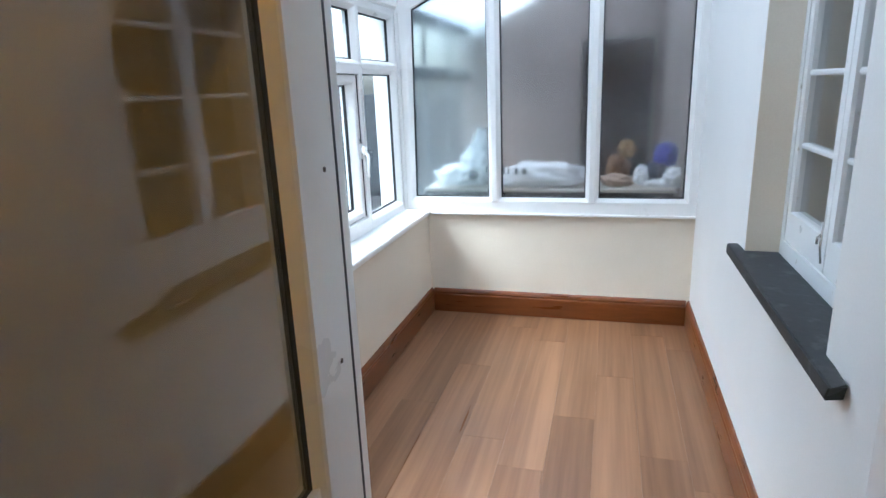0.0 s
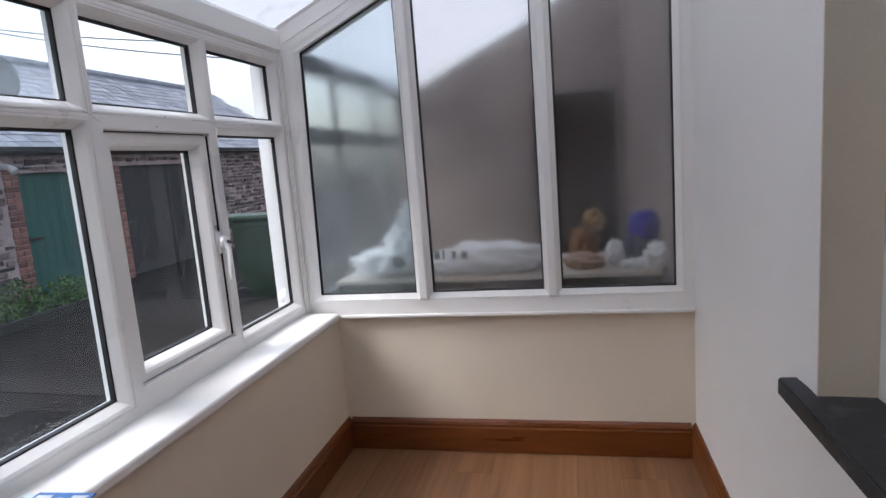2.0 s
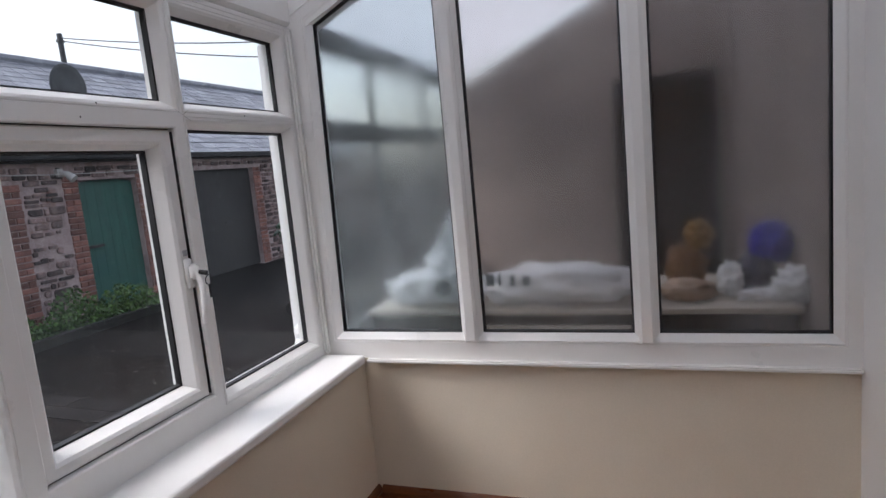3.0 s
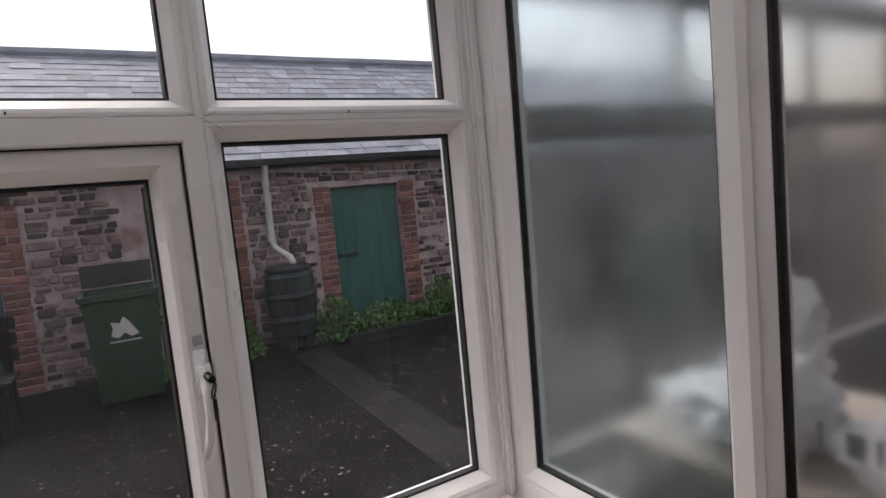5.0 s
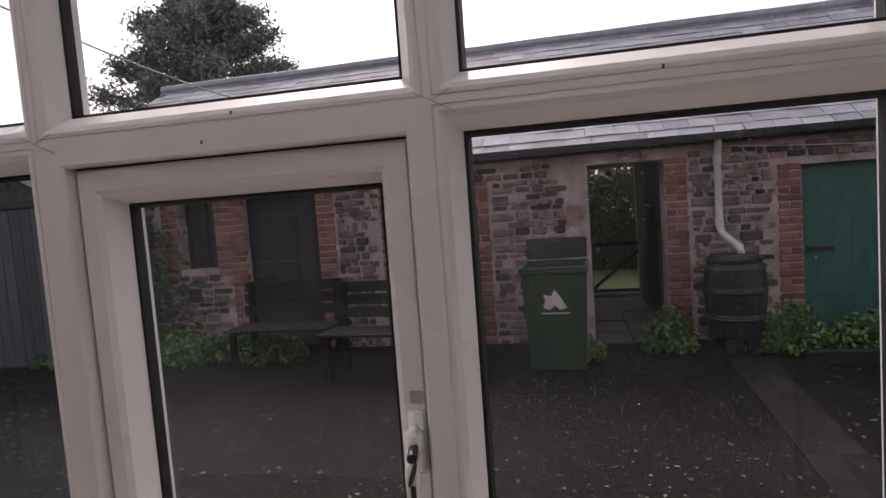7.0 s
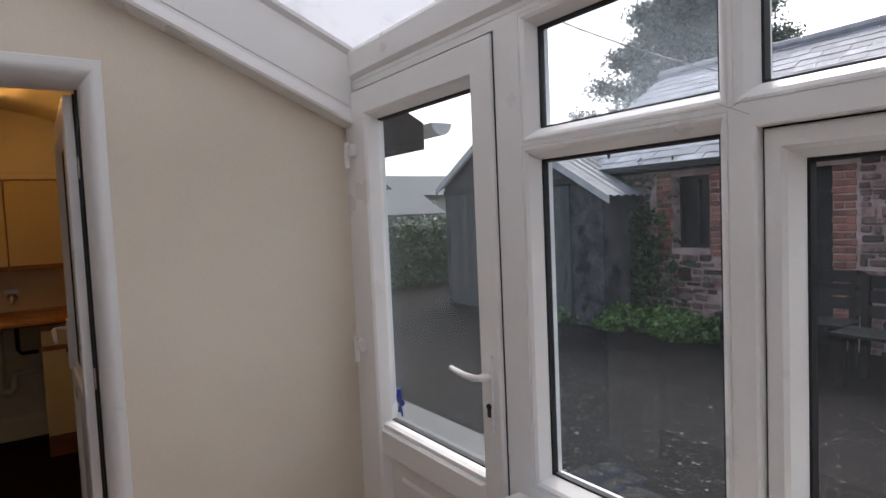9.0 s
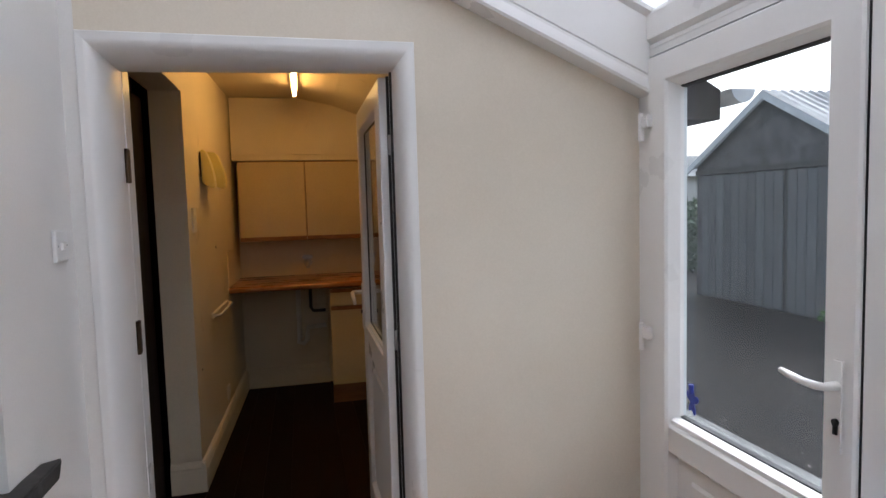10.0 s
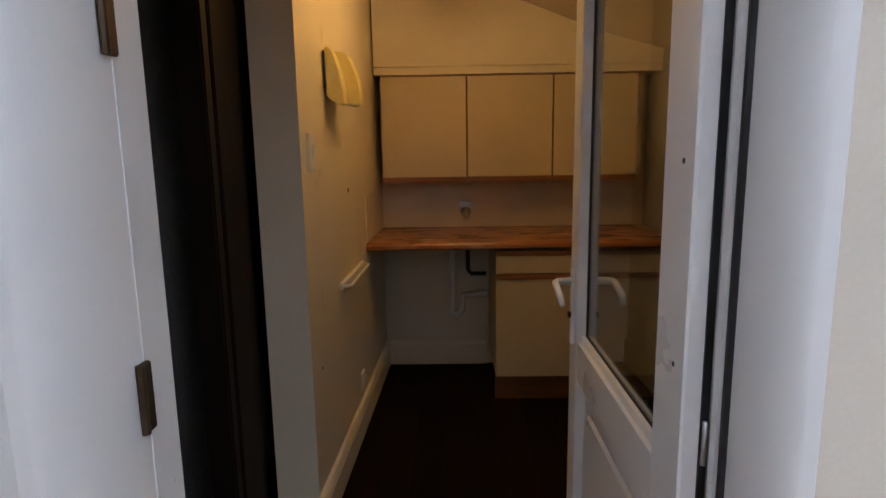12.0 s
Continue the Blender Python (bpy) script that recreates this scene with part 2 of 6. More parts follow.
CURTAIN = surface("grey_curtain", (0.30, 0.29, 0.28), (0.42, 0.40, 0.38), 0.9, 5, stretch=(1, 12, 0.6), bump=0.3)
CURTAIN_BROWN = surface("brown_curtain", (0.055, 0.028, 0.018), (0.10, 0.055, 0.035), 0.9, 5, stretch=(1, 12, 0.6), bump=0.3)
YARD = surface("wet_tarmac", (0.0025, 0.0021, 0.002), (0.011, 0.0088, 0.0083), 0.66, 1.6, fine=60, bump=1.0, spec=0.06, spots=(0.075, 0.068, 0.064), spot_scale=30, spot_at=0.63, dist=0.01)
FLAGS = surface("wet_flagstone", (0.02, 0.019, 0.02), (0.05, 0.047, 0.047), 0.38, 3, spec=0.35, fine=40, bump=0.4, piece="object", spread=0.25)
PAVING = surface("worn_paving", (0.009, 0.008, 0.008), (0.024, 0.021, 0.0205), 0.7, 3, spec=0.08, fine=40, bump=0.6, piece="object", spread=0.15)
STONE = surface("rubble_stone", (0.04, 0.028, 0.028), (0.27, 0.18, 0.165), 0.8, 7, fine=50, bump=0.8, piece="object", spread=0.7, dist=0.012)
STONE_FAR = surface("rubble_stone_far", (0.04, 0.028, 0.028), (0.27, 0.18, 0.165), 0.8, 7, fine=50, bump=0.8, piece="island", spread=0.7, dist=0.012)
BRICK = surface("red_brick", (0.13, 0.056, 0.045), (0.33, 0.142, 0.106), 0.8, 7, fine=60, bump=0.5, piece="object", spread=0.4, dist=0.008)
BRICK_FAR = surface("red_brick_far", (0.13, 0.056, 0.045), (0.33, 0.142, 0.106), 0.8, 7, fine=60, bump=0.5, piece="island", spread=0.4, dist=0.008)
MORTAR = surface("lime_mortar", (0.26, 0.18, 0.172), (0.54, 0.42, 0.40), 0.9, 4, fine=30, bump=0.8, dist=0.012, spots=(0.20, 0.09, 0.072), spot_scale=2.2, spot_at=0.60)
ROOF_SLATE = surface("roof_slate", (0.20, 0.205, 0.23), (0.34, 0.345, 0.375), 0.60, 5, spec=0.25, fine=40, bump=0.25, piece="object", spread=0.25, spots=(0.40, 0.41, 0.41), spot_scale=16, spot_at=0.66)
ROOF_SLATE_FAR = surface("roof_slate_far", (0.20, 0.205, 0.23), (0.34, 0.345, 0.375), 0.60, 5, spec=0.25, fine=40, bump=0.25, piece="island", spread=0.25, spots=(0.40, 0.41, 0.41), spot_scale=16, spot_at=0.66)
GREEN_DOOR = surface("faded_green_paint", (0.014, 0.080, 0.062), (0.026, 0.125, 0.098), 0.6, 4, stretch=(3, 3, 0.6), fine=50, bump=0.25)
SEAM = surface("welded_seam", (0.36, 0.34, 0.32), (0.46, 0.44, 0.42), 0.6, 20)
RAIN = pane_material("rain_water", ior=1.33)
BLUE_DOOR = surface("blue_grey_paint", (0.028, 0.055, 0.070), (0.052, 0.088, 0.108), 0.65, 4, stretch=(3, 3, 0.6), fine=50, bump=0.25)
# dark boards of doors; also shade in the passage and between the shed doors
DARK_DOOR_AND_SHADE = surface("weathered_boards_and_shade", (0.012, 0.011, 0.011), (0.030, 0.027, 0.026), 0.7, 4, stretch=(5, 5, 0.6), bump=0.3)
GREY_BOARDS = surface("grey_weathered_boards", (0.045, 0.046, 0.048), (0.10, 0.102, 0.105), 0.8, 3, stretch=(4, 4, 0.5), fine=40, bump=0.4, piece="object", spread=0.2, spots=(0.025, 0.027, 0.027), spot_scale=3)
BIN_GREEN = surface("green_bin_plastic", (0.014, 0.035, 0.017), (0.024, 0.054, 0.026), 0.42, 5, bump=0.08, spec=0.35)
BUTT = surface("dark_green_butt", (0.011, 0.016, 0.015), (0.022, 0.028, 0.026), 0.4, 5, bump=0.1, spec=0.35)
PVC_PIPE = surface("pale_downpipe", (0.48, 0.45, 0.43), (0.60, 0.57, 0.54), 0.45, 7, bump=0.05)
GUTTER = surface("dark_gutter", (0.03, 0.03, 0.032), (0.07, 0.07, 0.072), 0.45, 7)
PALE_GUTTER = surface("grey_gutter", (0.38, 0.39, 0.4), (0.5, 0.51, 0.52), 0.5, 7)
TIMBER = surface("weathered_timber", (0.013, 0.014, 0.0125), (0.031, 0.031, 0.028), 0.75, 5, stretch=(2, 6, 2), bump=0.4, spec=0.2)
LEAF = surface("weed_leaf", (0.04, 0.10, 0.016), (0.10, 0.19, 0.036), 0.5, 12, piece="island", spread=0.45)
IVY = surface("ivy_leaf", (0.018, 0.045, 0.016), (0.05, 0.095, 0.03), 0.45, 12, piece="island", spread=0.4)
CONIFER = surface("conifer_needle", (0.13, 0.155, 0.145), (0.23, 0.26, 0.24), 0.8, 12, piece="island", spread=0.4)
LITTER = surface("dead_leaf", (0.06, 0.048, 0.036), (0.19, 0.165, 0.14), 0.7, 30, piece="island", spread=0.5)
HEDGE = surface("brown_green_hedge", (0.035, 0.04, 0.02), (0.10, 0.085, 0.05), 0.8, 12, piece="island", spread=0.4)
BARK = surface("bark", (0.06, 0.045, 0.035), (0.12, 0.095, 0.075), 0.9, 12, stretch=(3, 3, 0.6), bump=0.7)
GRASS = surface("lawn", (0.10, 0.16, 0.04), (0.22, 0.27, 0.09), 0.9, 5, fine=70, bump=0.5)
CORRUGATED = surface("corrugated_sheet", (0.22, 0.23, 0.25), (0.36, 0.37, 0.38), 0.5, 4, fine=30, bump=0.1, spots=(0.16, 0.12, 0.09), spot_scale=6)
RENDER_GREY = surface("grey_cement_render", (0.075, 0.078, 0.08), (0.14, 0.143, 0.145), 0.85, 3, fine=40, bump=0.4)
SHED_STONE = surface("dark_shed_stone", (0.016, 0.015, 0.017), (0.11, 0.105, 0.108), 0.85, 4, fine=22, bump=1.0, dist=0.03, spots=(0.018, 0.018, 0.018), spot_scale=3.5, spot_at=0.56)
BUNGALOW = surface("cream_render", (0.38, 0.37, 0.34), (0.48, 0.47, 0.44), 0.8, 3)
DARK_GLASS = surface("dark_pane", (0.02, 0.022, 0.025), (0.04, 0.043, 0.047), 0.12, 3)
WASH_WALL = surface("mauve_brown_wash", (0.19, 0.155, 0.14), (0.29, 0.24, 0.22), 0.85, 2, fine=40, bump=0.4)
CONCRETE = surface("pale_concrete", (0.09, 0.088, 0.084), (0.165, 0.16, 0.15), 0.8, 2.5, fine=45, bump=0.5, spots=(0.08, 0.078, 0.07), spot_scale=4)
YELLOW_CLOTH = surface("ochre_cloth", (0.17, 0.09, 0.018), (0.27, 0.15, 0.035), 0.8, 9, bump=0.4)
TAN_CLOTH = surface("tan_cloth", (0.30, 0.21, 0.15), (0.45, 0.33, 0.25), 0.85, 7, bump=0.4)
BENCH_WOOD = surface("pale_bench_board", (0.42, 0.38, 0.32), (0.55, 0.5, 0.44), 0.6, 4, stretch=(0.8, 8, 8), bump=0.15)
SACK = surface("white_sack", (0.66, 0.68, 0.70), (0.82, 0.83, 0.85), 0.4, 7, bump=0.35, dist=0.01)
SACK_PRINT = surface("grey_sack_print", (0.10, 0.12, 0.13), (0.16, 0.18, 0.19), 0.5, 9)
BLUE_CLOTH = surface("blue_cloth", (0.012, 0.012, 0.26), (0.025, 0.028, 0.42), 0.8, 9, bump=0.4)
NAVY_CLOTH = surface("navy_cloth", (0.02, 0.022, 0.05), (0.04, 0.045, 0.09), 0.8, 9, bump=0.4)
RUST_CLOTH = surface("rust_brown_cloth", (0.12, 0.045, 0.015), (0.24, 0.12, 0.03), 0.8, 9, bump=0.4)


# ---- building blocks ----
def box(bm, x0, x1, y0, y1, z0, z1, bevel=0.0):
    v = [bm.verts.new((x, y, z)) for x in (x0, x1) for y in (y0, y1) for z in (z0, z1)]
    faces = [bm.faces.new([v[i] for i in f]) for f in ((0, 1, 3, 2), (4, 6, 7, 5), (0, 4, 5, 1), (2, 3, 7, 6), (0, 2, 6, 4), (1, 5, 7, 3))]
    if bevel:
        edges = {e for f in faces for e in f.edges}
        bmesh.ops.bevel(bm, geom=list(edges), offset=bevel, segments=2, affect="EDGES", clamp_overlap=True)


def inset(poly, d):
    """A convex polygon, anticlockwise, drawn in by d (out by -d)."""
    n, out = len(poly), []
    for i in range(n):
        a, b, c = Vector(poly[i - 1]), Vector(poly[i]), Vector(poly[(i + 1) % n])
        e, f = (b - a).normalized(), (c - b).normalized()
        ne, nf = Vector((-e.y, e.x)), Vector((-f.y, f.x))
        k = (ne + nf) / (1 + ne.dot(nf))
        out.append(tuple(b + k * d))
    return out


def rect(u0, u1, v0, v1):
    return [(u0, v0), (u1, v0), (u1, v1), (u0, v1)]


def loops(bm, lay, rings, caps=(True, True), closed=False):
    """Skins a row of loops, each (polygon, depth), laid into the world by lay(u, v, d)."""
    made = [[bm.verts.new(lay(u, v, d)) for u, v in poly] for poly, d in rings]
    n = len(made[0])
    pairs = list(zip(made, made[1:])) + ([(made[-1], made[0])] if closed else [])
    for p, q in pairs:
        for i in range(n):
            bm.faces.new((p[i], p[(i + 1) % n], q[(i + 1) % n], q[i]))
    if not closed:
        if caps[0]:
            bm.faces.new(made[0][::-1])
        if caps[1]:
            bm.faces.new(made[-1])


def slab(bm, lay, poly, d0, d1, chamfer=0.0):
    rings = [(poly, d0), (poly, d1 - chamfer), (inset(poly, chamfer), d1)] if chamfer else [(poly, d0), (poly, d1)]
    loops(bm, lay, rings)


def tube(bm, points, radius, sides=10, ends=True):
    """A round bar along points; radius: one, or one for each point."""
    rows, pts = [], [Vector(p) for p in points]
    for i, p in enumerate(pts):
        way = (pts[min(i + 1, len(pts) - 1)] - pts[max(i - 1, 0)]).normalized()
        side = way.orthogonal().normalized() if not rows else (side - way * side.dot(way)).normalized()
        up, r = way.cross(side), radius[i] if isinstance(radius, (list, tuple)) else radius
        rows.append([bm.verts.new(p + r * (math.cos(a) * side + math.sin(a) * up)) for a in (2 * math.pi * k / sides for k in range(sides))])
    for p, q in zip(rows, rows[1:]):
        for k in range(sides):
            bm.faces.new((p[k], p[(k + 1) % sides], q[(k + 1) % sides], q[k]))
    if ends:
        bm.faces.new(rows[0][::-1])
        bm.faces.new(rows[-1])


def extrude_profile(bm, profile, a, b, lay):
    """A profile of (p, q) pairs carried from a to b: lay(s, p, q)."""
    rows = [[bm.verts.new(lay(s, p, q)) for p, q in profile] for s in (a, b)]
    n = len(profile)
    for i in range(n):
        bm.faces.new((rows[0][i], rows[0][(i + 1) % n], rows[1][(i + 1) % n], rows[1][i]))
    bm.faces.new(rows[0][::-1])
    bm.faces.new(rows[1])


def mesh_of(name, bm, material, smooth=False):
    bmesh.ops.recalc_face_normals(bm, faces=bm.faces[:])
    me = bpy.data.meshes.new(name)
    bm.to_mesh(me)
    bm.free()
    me.materials.append(material)
    if smooth:
        me.polygons.foreach_set("use_smooth", [True] * len(me.polygons))
    return me


def part(name, bm, material, parent=None, label="", smooth=False):
    ob = new(name, mesh_of(name, bm, material, smooth))
    if parent is not None:
        ob.parent = parent
    if label:
        ob["label"] = label
    return ob


def thing(name, label, category, at=(0, 0, 0), group="", kind=""):
    ob = new(name)
    ob.location = at
    ob.empty_display_size = 0.1
    return tagged(ob, label, category, group, kind)


def shell(name, boxes, material, label, category, bevel=0.0):
    bm = bmesh.new()
    for b in boxes:
        box(bm, *b, bevel=bevel)
    return tagged(part(name, bm, material), label, category, kind="structure")

# ---- the sun room: plan ----
WEST, NORTH, EAST, SOUTH = -1.20, 3.845, 0.50, 1.06     # inner faces of the walls
GLASS_W, GLASS_N = -1.40, 3.858                          # planes of the glazing
RISE = 0.446                                             # fall of the lean-to roof


def lay_w(u, v, d):
    return (GLASS_W + d, u, v)


def lay_n(u, v, d):
    return (u, GLASS_N - d, v)


def lay_s(u, v, d):
    return (u, SOUTH + d, v)


def lay_e(u, v, d):
    return (0.62 - d, u, v)


def roof_z(x):
    return 2.13 + RISE * (x + 1.36)


def glass_top(x):
    return 2.02 + RISE * (x + 1.257)


# floor base, house wall with its window hole, end wall with its doorway, low walls
floor = shell("floor", [(-1.3, 0.52, 0.86, 3.9, -0.16, -0.012)], LAMINATE, "oak laminate floor boards running along the room", "floor")
wall_east = shell("wall_east", [(EAST, 0.78, 0.95, 1.545, -0.16, 3.1), (EAST, 0.78, 2.49, 6.35, -0.16, 3.1), (EAST, 0.78, 1.545, 2.49, -0.16, 0.845),
                                (EAST, 0.78, 1.545, 2.49, 2.12, 3.1)], HOUSE_PAINT, "off-white painted house wall with a deep window recess", "wall")
shell("reveal_lining", [(EAST + 0.0005, 0.619, 2.486, 2.4898, 0.8455, 2.1195)], PLASTER, "cream painted reveal of the window recess", "wall")
bm = bmesh.new()
for poly in ([(-1.5, -0.16), (-0.535, -0.16), (-0.535, roof_z(-0.535)), (-1.5, roof_z(-1.5))],
             [(-0.535, 2.015), (0.46, 2.015), (0.46, roof_z(0.46)), (-0.535, roof_z(-0.535))]):
    slab(bm, lay_s, poly, -0.20, 0.0)
edge = bmesh.new()
slab(edge, lay_s, [(0.4602, -0.16), (EAST - 0.0002, -0.16), (EAST - 0.0002, roof_z(EAST)), (0.4602, roof_z(0.46))], -0.20, 0.0)
tagged(part("wall_return", edge, HOUSE_PAINT), "off-white painted return beside the doorway", "wall", kind="structure")
wall_south = tagged(part("wall_south", bm, PLASTER), "magnolia painted end wall with a doorway", "wall", kind="structure")
wall_west = shell("wall_west", [(-1.44, WEST, 2.0, 3.90, -0.16, 0.700)], PLASTER, "low magnolia wall under the side windows", "wall")
wall_north = shell("wall_north", [(WEST, EAST, NORTH, 3.93, -0.16, 0.713)], PLASTER, "low magnolia wall under the end glazing", "wall")

# skirting boards with a moulded top
BOARD = [(0, 0.004), (0.020, 0.004), (0.020, 0.128), (0.016, 0.136), (0.018, 0.146), (0.012, 0.160), (0.006, 0.168), (0, 0.170)]


def skirting(name, a, b, lay, label="varnished brown wooden skirting board with moulded top", material=OAK_TRIM, shape=BOARD):
    bm = bmesh.new()
    extrude_profile(bm, shape, a, b, lay)
    return tagged(part(name, bm, material), label, "skirting board", kind="structure")


skirting("baseboard_west", 2.0, NORTH, lambda s, p, q: (WEST + p, s, q))
skirting("baseboard_north", WEST + 0.021, EAST - 0.021, lambda s, p, q: (s, NORTH - p, q))
skirting("baseboard_east", 1.06, NORTH, lambda s, p, q: (EAST - p, s, q))

# window board with rounded nosing, and the bead along the end glazing
bm = bmesh.new()
extrude_profile(bm, [(-1.362, 0.703), (-1.182, 0.703), (-1.176, 0.706), (-1.173, 0.712), (-1.173, 0.730), (-1.176, 0.736), (-1.182, 0.739), (-1.362, 0.739)], 1.997, 3.800,
                lambda s, p, q: (p, s, q))
tagged(part("window_sill", bm, UPVC), "white plastic window board with rounded nosing on the low wall", "window sill", kind="structure")
bm = bmesh.new()
box(bm, -1.172, EAST - 0.002, 3.806, 3.846, 0.706, 0.720, bevel=0.004)
tagged(part("trim", bm, UPVC), "thin white bead under the end glazing", "trim", kind="structure")


# ---- plastic window frames ----
def light(parent, lay, cell, pane, glass, face=0.045, bead=0.02, proud=0.0, gasket=True, frame_name="frame"):
    """One light: frame from its cell's edge to the bead, black gasket, and the pane."""
    grown = inset(pane, -bead)
    bm = bmesh.new()
    loops(bm, lay, [(cell, -0.03), (cell, face), (inset(grown, -0.017), face), (inset(grown, -0.016), face - 0.0022), (inset(grown, -0.0145), face - 0.0022), (inset(grown, -0.0135), face),
                   (inset(grown, -0.008), face), (grown, face - 0.006), (inset(pane, -0.003), 0.012), (inset(pane, -0.003), -0.03)],
          closed=True)
    part(frame_name, bm, UPVC, parent)
    if gasket:
        bm = bmesh.new()
        loops(bm, lay, [(inset(pane, -0.008), -0.008), (inset(pane, -0.008), 0.010), (inset(pane, 0.002), 0.008), (inset(pane, 0.005), -0.008)], closed=True)
        part("gasket", bm, RUBBER, parent, "black rubber glazing gasket")
    bm = bmesh.new()
    slab(bm, lay, inset(pane, -0.002), -0.006, 0.0)
    ob = part("pane", bm, glass, parent)
    ob.visible_shadow = False
    return ob


win_w = tagged(new("window_1"), "white plastic side window of six lights, one opening, rain spotted", "window", kind="structure")
COLS = ((2.00, 2.60, 2.09, 2.558), (2.60, 3.21, 2.64, 3.168), (3.21, 3.845, 3.252, 3.752))
for (c0, c1, g0, g1), glass in zip(COLS, (TOP_GLASS, WET_GLASS, WET_GLASS)):
    light(win_w, lay_w, rect(c0, c1, 1.66, 2.0), rect(g0, g1, 1.703, 1.95), glass)
for (c0, c1, g0, g1), glass in ((COLS[0], HAZE_GLASS), (COLS[2], WET_GLASS)):
    light(win_w, lay_w, rect(c0, c1, 0.739, 1.66), rect(g0, g1, 0.81, 1.62), glass)
# the opening light: fixed frame, then its sash, set back in it
CELL, HOLE = rect(2.60, 3.21, 0.739, 1.66), rect(2.643, 3.178, 0.822, 1.622)
bm = bmesh.new()
loops(bm, lay_w, [(CELL, -0.06), (CELL, 0.045), (inset(HOLE, -0.004), 0.045), (HOLE, 0.041), (HOLE, 0.032), (inset(HOLE, -0.002), -0.06)], closed=True)
part("frame", bm, UPVC, win_w)
sash = new("sash")
sash.parent = win_w
sash["label"] = "opening sash, closed, with a locking handle"
SASH, SASH_PANE = inset(HOLE, 0.003), rect(2.700, 3.118, 0.876, 1.562)
bm = bmesh.new()
loops(bm, lay_w, [(SASH, -0.055), (SASH, 0.022), (inset(SASH, 0.004), 0.027), (inset(SASH_PANE, -0.024), 0.027), (inset(SASH_PANE, -0.016), 0.020),
                  (inset(SASH_PANE, -0.003), -0.018), (inset(SASH_PANE, -0.003), -0.055)], closed=True)
part("sash_frame", bm, UPVC, sash)
bm = bmesh.new()
loops(bm, lay_w, [(inset(SASH_PANE, -0.007), -0.038), (inset(SASH_PANE, -0.007), -0.019), (inset(SASH_PANE, 0.002), -0.021), (inset(SASH_PANE, 0.005), -0.038)], closed=True)
loops(bm, lay_w, [(inset(HOLE, -0.001), 0.004), (inset(HOLE, -0.001), 0.019), (inset(HOLE, 0.0025), 0.016), (inset(HOLE, 0.0025), 0.004)], closed=True)
slab(bm, lay_w, rect(3.1762, 3.1785, 0.83, 1.614), 0.019, 0.031)
part("gasket", bm, RUBBER, sash, "black rubber gasket")
bm = bmesh.new()
slab(bm, lay_w, inset(SASH_PANE, -0.002), -0.036, -0.030)
part("pane", bm, SASH_GLASS, sash).visible_shadow = False
# locking handle with key
HY, HZ = 3.160, 1.205
bm = bmesh.new()
box(bm, -1.3735, -1.362, HY - 0.013, HY + 0.013, HZ - 0.045, HZ + 0.042, bevel=0.003)
box(bm, -1.362, -1.330, HY - 0.012, HY + 0.012, HZ - 0.020, HZ + 0.026, bevel=0.007)
tube(bm, [(-1.340, HY, HZ - 0.005), (-1.326, HY, HZ - 0.030), (-1.326, HY - 0.001, HZ - 0.075), (-1.328, HY - 0.008, HZ - 0.115), (-1.318, HY - 0.020, HZ - 0.145)], [0.011, 0.0105, 0.009, 0.008, 0.006], 10)
part("handle", bm, UPVC, sash, "white window handle", smooth=True)
bm = bmesh.new()
box(bm, -1.3735, -1.371, HY - 0.009, HY + 0.009, HZ + 0.050, HZ + 0.068, bevel=0.001)
part("cover_cap", bm, PALE_GUTTER, sash, "small grey square cap")
bm = bmesh.new()
tube(bm, [(-1.334, HY + 0.002, HZ + 0.002), (-1.308, HY + 0.006, HZ - 0.002)], 0.007, 10)
tube(bm, [(-1.306 + 0.012 * math.sin(a), HY + 0.006 + 0.004 * math.cos(a), HZ - 0.022 + 0.014 * math.cos(a)) for a in (k * math.pi / 6 for k in range(13))], 0.0017, 6)
box(bm, -1.307, -1.305, HY + 0.002, HY + 0.009, HZ - 0.075, HZ - 0.037)
part("key", bm, BLACK, sash, "small key hanging in the lock")
# small plugs and scuffs on the transom
bm = bmesh.new()
for y, z in ((2.93, 1.676), (2.88, 1.64), (3.5, 1.672)):
    box(bm, -1.356, -1.3545, y - 0.0015, y + 0.0015, z - 0.003, z + 0.002)
part("screw_plug", bm, RENDER_GREY, win_w)
# welded joints where mullions meet the transom
for u, left, right in ((2.60, 2.572, 2.630), (3.218, 3.189, 3.242)):
    bm = bmesh.new()
    for (y0, z0), (y1, z1) in (((left, 1.675), (u - 0.002, 1.662)), ((right, 1.675), (u - 0.002, 1.662)), ((u - 0.002, 1.662), (right + 0.004, 1.645))):
        n = Vector((z0 - z1, y1 - y0)).normalized() * 0.00045
        slab(bm, lay_w, [(y0 - n.x, z0 - n.y), (y1 - n.x, z1 - n.y), (y1 + n.x, z1 + n.y), (y0 + n.x, z0 + n.y)], 0.044, 0.0454)
    part("weld_seam", bm, SEAM, win_w, "fine grey welded seam")
